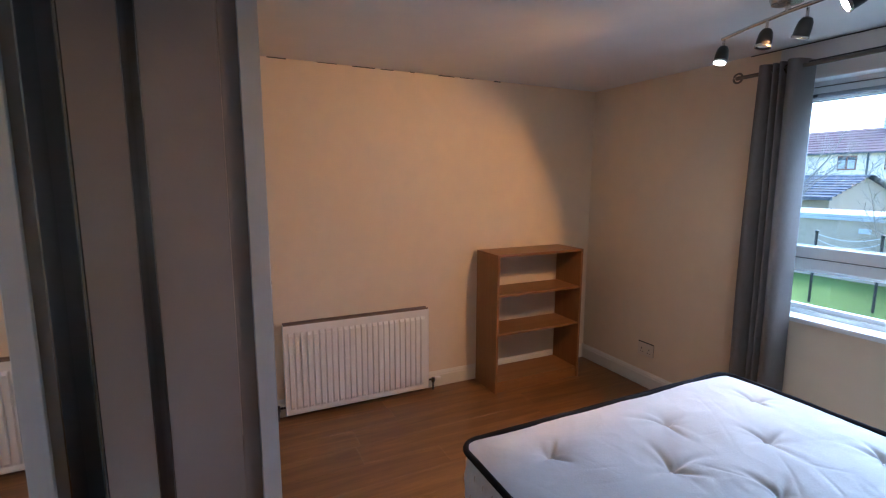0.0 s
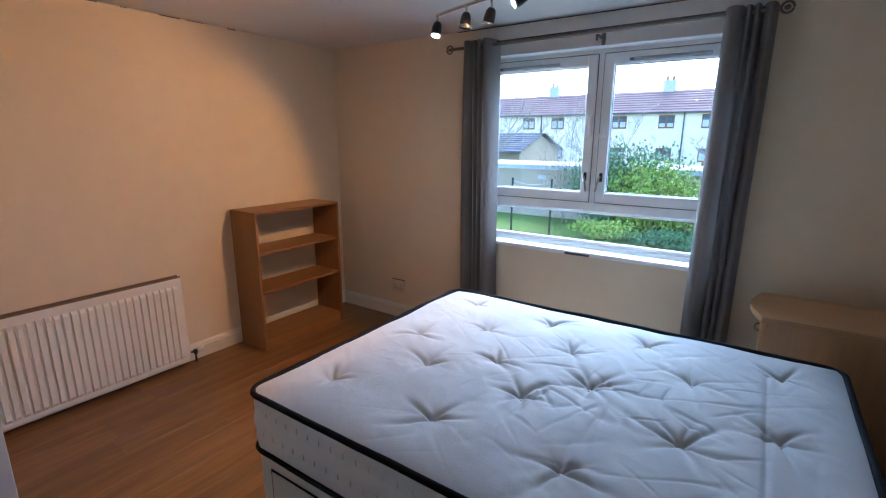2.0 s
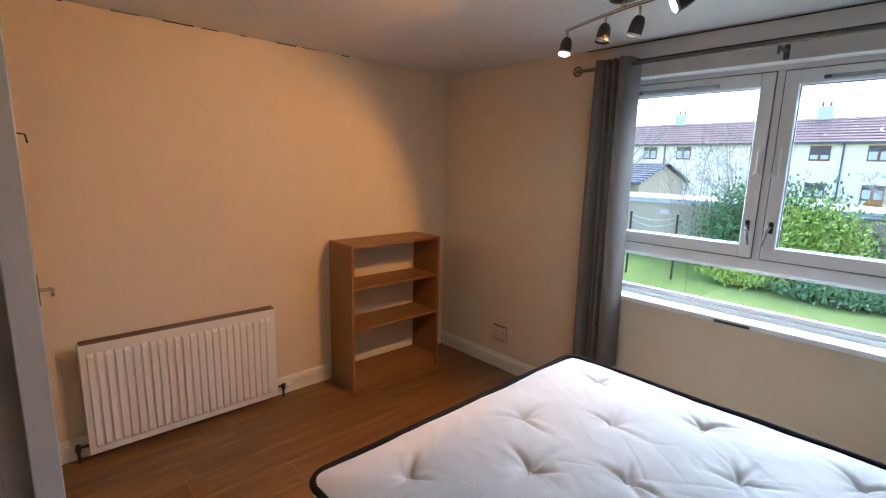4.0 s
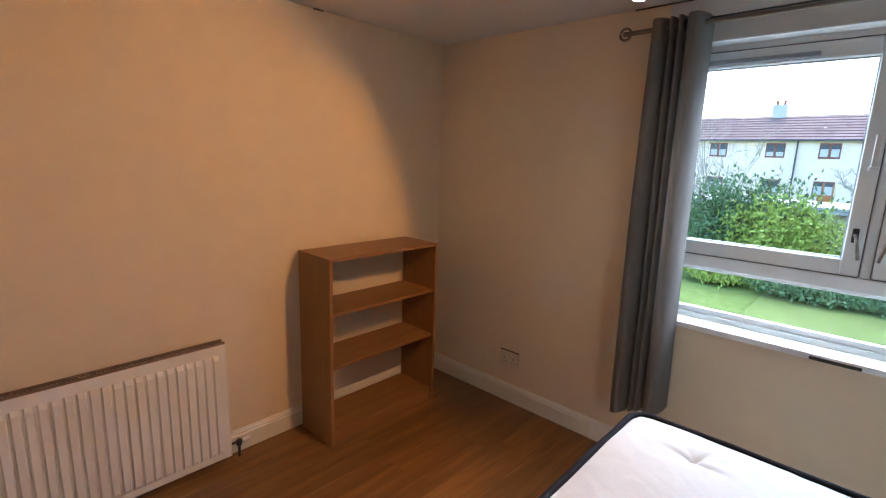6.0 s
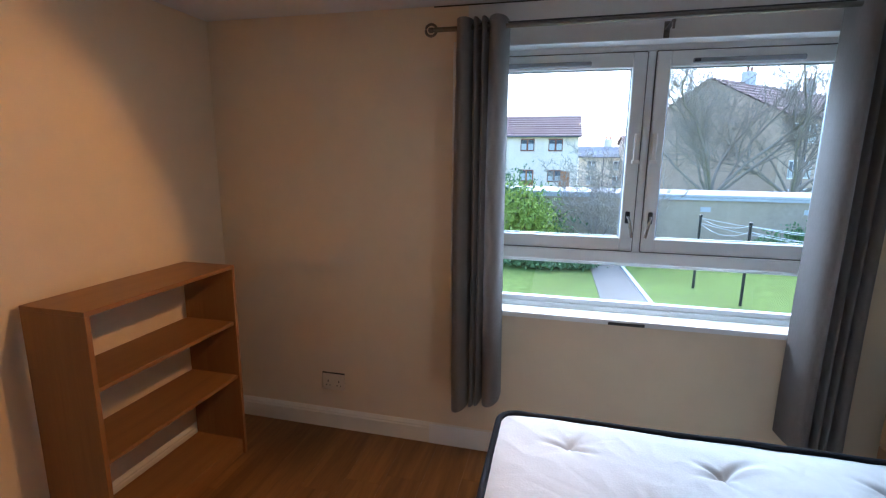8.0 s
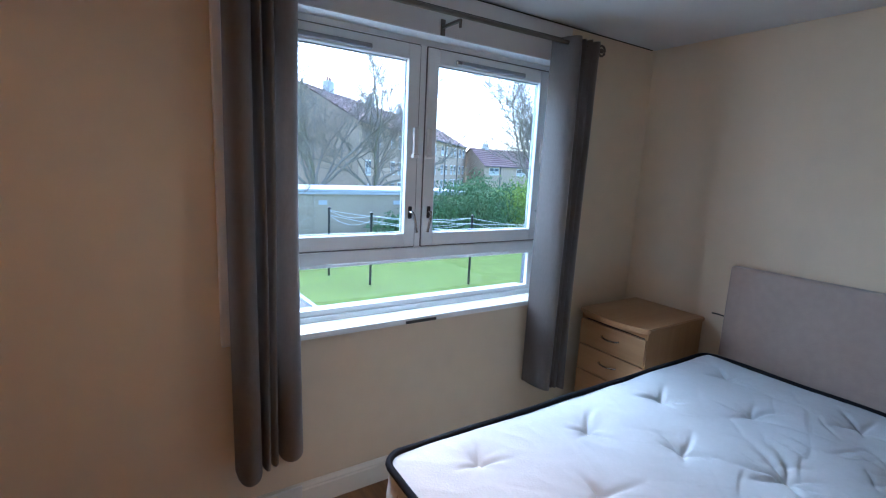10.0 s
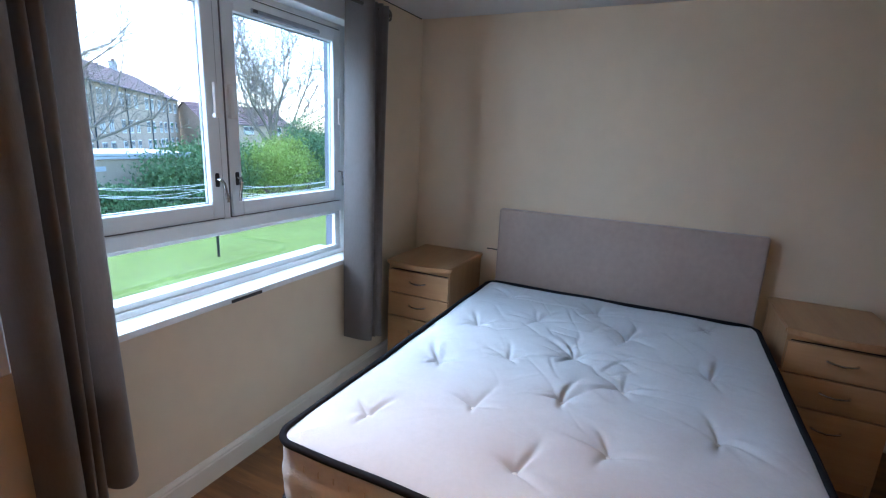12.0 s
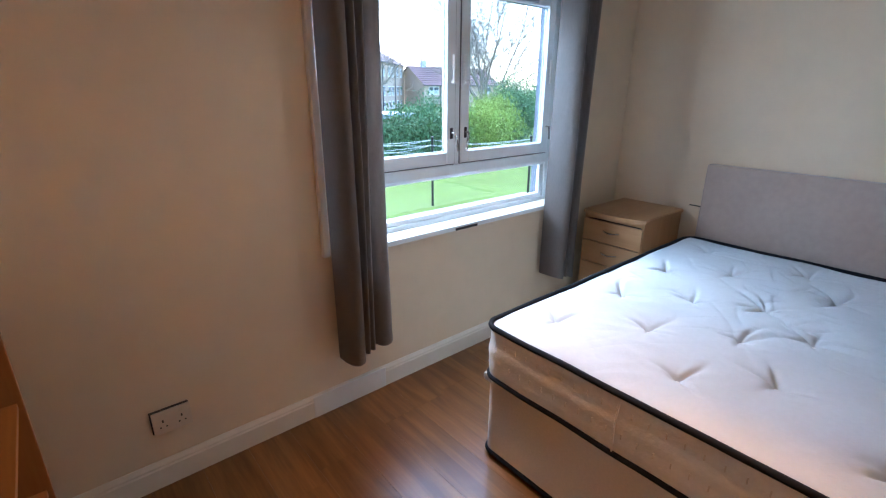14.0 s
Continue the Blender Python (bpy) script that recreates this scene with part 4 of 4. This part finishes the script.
wl_ = thing("garden_wall", (4, 14.2, GZ), "grey harled garden store wall with a pale flat roof edge", "wall")
part("wall", nbox(-16, 12.5, 14.2, 14.5, GZ, 0.50), HARL, wl_)
part("coping", nbox(-16.1, 12.6, 14.1, 17.0, 0.50, 0.60, 0.02), COPE, wl_)
part("gutter", nbox(-16, 12.5, 14.12, 14.2, 0.42, 0.499), COPE, wl_)
for x in (-4.0, 6.4, 9.3):
    part("wall_plate", nbox(x, x + 0.3, 14.17, 14.2, 0.05, 0.2), COPE, wl_, "pale square plate")


def house(name, at, turn, length, depth, eaves, ridge, wallm, roofm, cols, rows, label, winw, winh, framem, chimneys=(), doors=()):
    """A house with its front along local x at y=0; windows by column place and row height."""
    h = thing(name, (*at, GZ), label, "house")
    m = Matrix.Rotation(radians(turn), 4, "Z")
    off = Vector((*at, 0))

    def put(nm, bm, material, parent, lab=""):
        bmesh.ops.transform(bm, matrix=Matrix.Translation(off) @ m, verts=bm.verts)
        return part(nm, bm, material, parent, lab)

    wb = bmesh.new()
    box(wb, 0, length, 0, depth, GZ, eaves)
    for x in (0.002, length - 0.002):
        tri = [wb.verts.new(p) for p in ((x, 0, eaves), (x, depth, eaves), (x, depth / 2, ridge - 0.12))]
        wb.faces.new(tri)
    put("wall", wb, wallm, h)
    rb = bmesh.new()
    steps = 9
    for sgn in (0, 1):
        for k in range(steps):
            a, b = k / steps, (k + 1) / steps
            y0, y1 = -0.35 + a * (depth / 2 + 0.35), -0.35 + b * (depth / 2 + 0.35) + 0.08
            z0, z1 = eaves - 0.05 + a * (ridge - eaves + 0.05), eaves - 0.05 + b * (ridge - eaves + 0.05)
            if sgn:
                y0, y1 = depth - y0, depth - y1
            vs = [rb.verts.new(p) for p in ((-0.25, y0, z0 + 0.05), (length + 0.25, y0, z0 + 0.05), (length + 0.25, y1, z1), (-0.25, y1, z1))]
            rb.faces.new(vs)
            vs2 = [rb.verts.new(p) for p in ((-0.25, y0, z0 - 0.06), (length + 0.25, y0, z0 - 0.06), (length + 0.25, y0, z0 + 0.05), (-0.25, y0, z0 + 0.05))]
            rb.faces.new(vs2)
    roof = put("roof", rb, roofm, h)
    put("gutter", nbox(-0.25, length + 0.25, -0.45, -0.32, eaves - 0.16, eaves - 0.04), SLATE, h)
    for cx in chimneys:
        cb = nbox(cx - 0.5, cx + 0.5, depth / 2 - 0.35, depth / 2 + 0.35, ridge - 0.5, ridge + 0.9)
        ch = put("chimney", cb, CHIM, roof)
        for dx in (-0.25, 0.25):
            put("chimney_pot", lathe(bmesh.new(), [(0.12, 0), (0.1, 0.35), (0.12, 0.4)], Matrix.Translation((cx + dx, depth / 2, ridge + 0.88)), 10), BROWNF, ch)
    for cx in cols:
        for z in rows:
            w = put("window", nbox(cx - winw / 2, cx + winw / 2, -0.05, 0.1, z, z + winh), framem, h)
            for dx in ((-1, 1) if winw > 0.8 else (0,)):
                pw = winw / 2 - 0.13 if winw > 0.8 else winw - 0.1
                px = cx + dx * winw / 4
                pane = put("pane", nbox(px - pw / 2, px + pw / 2, -0.075, -0.045, z + 0.1, z + winh - 0.1), DARKG, w)
                if winw > 0.8:
                    put("net_curtain", solid(bmesh.new(), [(px - pw / 2 + 0.02, -0.085), (px + pw / 2 - 0.02, -0.085), (px + pw / 2 - 0.02, -0.076), (px - pw / 2 + 0.02, -0.076)],
                                             z + 0.12, z + 0.12 + (winh - 0.24) * (0.35 + 0.4 * abs(math.sin(cx * 3.1 + z)))), NET, pane, "pale net curtain")
    for cx, z in doors:
        put("door", nbox(cx - 0.45, cx + 0.45, -0.06, 0.1, z, z + 2.0), DOORM, h)
    for cx in [cols[i] + 1.35 for i in range(0, len(cols), 3)]:
        put("downpipe", nbox(cx - 0.05, cx + 0.05, -0.14, -0.04, GZ, eaves - 0.1), DARKG, h)
    return h


house("terraced_house", (-40.0, 42.0), 0, 43.5, 8.0, 3.85, 5.9, RENDER, ROOF, [2, 5.5, 9.5, 13, 16, 19, 23, 26, 31.8, 35.7, 39.0, 41.5], (2.45, -0.3),
      "white harled terraced house under a brown tiled roof", 1.25, 1.1, BROWNF, chimneys=(6, 14, 24, 35), doors=((25.4, -1.3), (39.2, -1.3), (42.4, -1.3)))
house("tenement_block", (16.8, 35.7), 42.7, 43.5, 11.0, 5.0, 8.1, BUFF, ROOF, [2, 4.2, 8, 10.2, 13.4, 15.6, 19, 21.2, 23.6, 27.5, 29.7, 33, 35.2, 38.5, 41.2], (3.1, 0.5, -1.6),
      "buff three-storey tenement block with white windows", 1.1, 1.35, WHITEF, chimneys=(5, 15, 25, 36))
house("distant_house", (48.9, 60.0), 0, 17.0, 8.0, 2.1, 5.0, BUFF, ROOF, [2.0, 8.0, 14.0], (0.6,), "buff distant house with a steep brown roof", 2.0, 1.2, WHITEF, chimneys=(3,))
house("distant_house", (56.4, 76.0), 0, 4.0, 7.0, 1.9, 3.4, BUFF, ROOF, [2.5], (0.4,), "small buff house far off with a red roof", 1.6, 1.1, WHITEF, chimneys=(1.5,))
house("distant_house", (4.2, 58.0), 0, 6.4, 8.0, 2.2, 3.5, RENDER, HAZESLATE, [1.5, 4.5], (0.6, -1.2), "white harled house far off under a slate roof", 1.0, 1.1, WHITEF, chimneys=(3.6,))
house("distant_house", (8.9, 54.0), 0, 4.2, 6.0, 3.7, 4.6, BUFF, ROOF, [2.2], (2.0, -0.4), "buff house far off with a brown roof and chimney", 1.1, 1.1, WHITEF, chimneys=(1.6,))
house("garden_shed", (-16.5, 22.0), 0, 8.0, 6.0, 0.9, 1.9, HARL, SLATE, [4.0], (-0.6,), "low grey building with a dark slate roof", 1.0, 0.8, WHITEF)


def bare_tree(name, base, height, lean, seed, label, stems=8, trunk=0.12, stem=0.1, twig=0.006, crowd=1.0):
    """A leafless tree: a short trunk, stems fanning out and curving up, and two orders of thinner twigs all along them."""
    rnd = random.Random(seed)
    tr = thing(name, base, label, "tree")
    tb, lb_ = bmesh.new(), bmesh.new()
    foot = Vector(base)
    fork = foot + Vector((rnd.uniform(-0.1, 0.1), rnd.uniform(-0.1, 0.1), height * stem))
    tube(tb, [foot, foot.lerp(fork, 0.5) + Vector((0.04, 0.02, 0)), fork], trunk, 8, taper=[trunk * 1.25, trunk, trunk * 0.9])

    def grow(p, d, length, r, level):
        k = (9, 5, 3, 2)[level]
        pts, rad_ = [p.copy()], [r]
        q, e = p.copy(), d.normalized()
        for i in range(k):
            e = (e + Vector((rnd.gauss(0, 0.2), rnd.gauss(0, 0.2), rnd.gauss(0.03, 0.15)))).normalized()
            q = q + e * length / k
            pts.append(q.copy())
            rad_.append(max(r * (1 - 0.85 * (i + 1) / k), twig * (0.5 if level == 3 else 0.8)))
            if level < 3 and i >= (1 if level == 0 else 0):
                for n in range(int((2, 2, 2)[level] * crowd + rnd.random())):
                    side = Vector((rnd.uniform(-1, 1), rnd.uniform(-1, 1), rnd.uniform(-0.35, 0.75))).normalized()
                    rest = length * (1 - 0.75 * (i + 1) / k)
                    grow(q, e * 0.75 + side * 0.8, rest * rnd.uniform(0.3, 0.6), max(rad_[-1] * 0.5, twig), level + 1)
        tube(lb_, pts, r, (7, 4, 3, 3)[level], taper=rad_)

    for n in range(stems):
        az, tilt = 6.283 * (n + rnd.uniform(-0.3, 0.3)) / stems * 2.618, radians(lean) * math.sqrt((n + 0.5) / stems)
        d = Vector((math.cos(az) * math.sin(tilt), math.sin(az) * math.sin(tilt), math.cos(tilt)))
        grow(fork - Vector((0, 0, 0.02)), d, height * (1 - stem) * rnd.uniform(0.8, 1.05), trunk * rnd.uniform(0.4, 0.6), 0)
    part("trunk", tb, BARK, tr, smooth=60)
    part("branches", lb_, BARK, tr)
    return tr


def shrub(name, base, rx, ry, rz, leafm, count, seed, label, leaf=0.062):
    """A bush: a few stems and a crown of many small leaves in uneven clumps."""
    rnd = random.Random(seed)
    sh = thing(name, base, label, "shrub")
    st = bmesh.new()
    tips = []
    for i in range(26):
        a, el = rnd.uniform(0, 6.28), rnd.uniform(0.15, 1.35)
        f = rnd.uniform(0.6, 1.0)
        tip = Vector((base[0] + rx * f * math.cos(a) * math.cos(el), base[1] + ry * f * math.sin(a) * math.cos(el), base[2] + rz * (0.25 + 0.75 * f * math.sin(el))))
        mid = Vector(base).lerp(tip, 0.5) + Vector((0, 0, 0.1 * rz))
        tube(st, [base, mid, tip], 0.02, 4, taper=[0.03, 0.018, 0.006])
        tips += [tip, mid]
    part("stems", st, BARK, sh)
    verts, faces = [], []
    for i in range(int(count * 1.7)):
        c0 = rnd.choice(tips)
        p = c0 + Vector((rnd.gauss(0, rx * 0.17), rnd.gauss(0, ry * 0.17), rnd.gauss(0, rz * 0.12)))
        p.z = max(p.z, base[2] + 0.05)
        r = Euler((rnd.uniform(0, 6.28), rnd.uniform(0, 6.28), rnd.uniform(0, 6.28))).to_matrix()
        s1, s2 = leaf * rnd.uniform(0.7, 1.4), leaf * rnd.uniform(0.35, 0.6)
        k = len(verts)
        for q in ((-s1, 0, 0), (0, -s2, 0.2 * s2), (s1, 0, 0), (0, s2, 0.2 * s2)):
            verts.append(p + r @ Vector(q))
        faces.append((k, k + 1, k + 2, k + 3))
    me = bpy.data.meshes.new("leaves")
    me.from_pydata([v - Vector(base) for v in verts], [], faces)
    me.materials.append(leafm)
    ob = new("leaves", me)
    ob.parent = sh
    return sh


bare_tree("bare_tree", (9.6, 24.5, GZ), 12.0, 58, 4, "wide bare winter tree with fine twigs", stems=12, trunk=0.17, twig=0.008, crowd=1.3)
bare_tree("bare_tree", (13.6, 25.5, GZ), 12.0, 58, 6, "wide bare winter tree by the tenement", stems=11, trunk=0.16, twig=0.008, crowd=1.2)
bare_tree("bare_tree", (23.0, 20.5, GZ), 12.5, 45, 9, "tall bare winter tree with fine twigs", stems=13, trunk=0.14, twig=0.006, crowd=1.6)
bare_tree("bare_tree", (-9.6, 18.5, GZ), 6.6, 50, 14, "small bare tree with drooping twigs", stems=7, trunk=0.09, twig=0.006)
bare_tree("bare_shrub", (3.3, 13.0, GZ), 3.9, 42, 21, "leafless shrub by the store wall", stems=11, trunk=0.05, stem=0.06, twig=0.005)
bare_tree("bare_shrub", (4.0, 12.9, GZ), 2.0, 65, 22, "low tangled leafless shrub by the store wall", stems=10, trunk=0.04, stem=0.06, twig=0.005, crowd=0.8)
bare_tree("bare_shrub", (-1.6, 13.6, GZ), 5.4, 18, 23, "thin leafless sapling among the bushes", stems=6, trunk=0.04, stem=0.08, twig=0.005, crowd=0.7)
bare_tree("bare_shrub", (-2.6, 13.2, GZ), 4.6, 24, 25, "pale leafless sapling behind the bushes", stems=6, trunk=0.04, stem=0.08, twig=0.005, crowd=0.7)
shrub("shrub", (-0.4, 13.0, GZ), 2.5, 1.1, 2.45, LEAF2, 9000, 31, "dense green garden shrub by the wall")
shrub("shrub", (0.5, 12.3, GZ), 1.5, 0.8, 2.1, LEAF1, 4000, 32, "yellow-green garden shrub by the wall")
shrub("shrub", (14.2, 14.5, GZ), 2.0, 1.2, 2.5, LEAF2, 7000, 33, "dense dark green hedge bush")
shrub("shrub", (18.3, 15.0, GZ), 1.8, 1.2, 2.6, LEAF1, 5000, 34, "yellow-green hedge bush in the garden")
shrub("low_shrub", (-0.6, 11.3, GZ), 1.1, 0.5, 0.5, LEAF1, 1200, 41, "low yellow-green plants at the lawn edge")
shrub("low_shrub", (1.3, 11.1, GZ), 1.3, 0.6, 0.45, LEAF2, 1500, 42, "low green plants at the lawn edge")
shrub("low_shrub", (2.5, 11.3, GZ), 0.8, 0.5, 0.4, LEAF2, 1000, 43, "low green plants beside the garden path")
shrub("shrub", (9.8, 13.0, GZ), 2.2, 0.7, 1.1, LEAF2, 3500, 35, "low green hedge growing along the store wall")
shrub("shrub", (22.0, 17.0, GZ), 2.6, 1.5, 3.6, LEAF2, 6000, 36, "tall green bush under the bare tree")

shrub("shrub", (12.0, 13.4, GZ), 2.0, 0.9, 2.15, LEAF2, 6000, 37, "broad green hedge bush beside the store wall")
shrub("shrub", (16.3, 14.2, GZ), 2.0, 1.2, 2.4, LEAF1, 6000, 38, "yellow-green hedge bush along the lawn")
shrub("shrub", (20.3, 15.6, GZ), 2.0, 1.3, 2.7, LEAF2, 6000, 39, "dense green hedge bush at the lawn's end")

# washing line posts
POSTS = ((8.2, 7.6), (10.4, 6.2), (5.25, 9.8), (5.85, 8.5), (-3.2, 10.3), (-2.0, 10.5))
for x, y in POSTS:
    po = thing("washing_line_post", (x, y, GZ), "dark steel washing line post in the lawn", "post", group="washing line posts")
    part("post", tube(bmesh.new(), [(x, y, GZ), (x, y, GZ + 1.75)], 0.032, 8), BLACK, po, smooth=50)
    part("post_cap", lathe(bmesh.new(), [(0.03, 0), (0.04, 0.01), (0.04, 0.05), (0.01, 0.07)], Matrix.Translation((x, y, GZ + 1.74)), 10), BLACK, po, smooth=50)


def line(a, b, z, sag):
    pts = [(a[0] + (b[0] - a[0]) * k / 10, a[1] + (b[1] - a[1]) * k / 10, GZ + z - sag * 4 * (k / 10) * (1 - k / 10)) for k in range(11)]
    lone("washing_line", tube(bmesh.new(), pts, 0.0045, 4), ROPE, "white washing line slung between the posts", "washing line", group="washing lines")


for a, b in ((0, 1), (0, 3), (1, 3), (2, 3), (2, 0), (4, 5)):
    line(POSTS[a], POSTS[b], 1.72, 0.12)
    line(POSTS[a], POSTS[b], 1.60, 0.18)

# ---- floor planks, running towards the window ----
PW, PL = 0.192, 1.285
rnd = random.Random(2)
protos = {}
x = 0.0
while x < XE - 0.001:
    x1 = min(x + PW, XE)
    y = SY - 0.05 - rnd.uniform(0.1, 1.2)
    while y < WY:
        y0, y1 = max(y, SY - 0.05), min(y + PL, WY)
        if y1 - y0 > 0.02:
            key = (round(x1 - x, 3), round(y1 - y0, 3))
            if key not in protos:
                w2, l2 = key[0] / 2 - 0.0003, key[1] / 2 - 0.0003
                protos[key] = mesh_of(nbox(-w2, w2, -l2, l2, -0.004, 0.0, 0.0006), "plank", PLANK, 0)
            ob = new("plank", protos[key])
            ob.location = ((x + x1) / 2, (y0 + y1) / 2, 0)
            ob.parent = floor
        y += PL
    x += PW
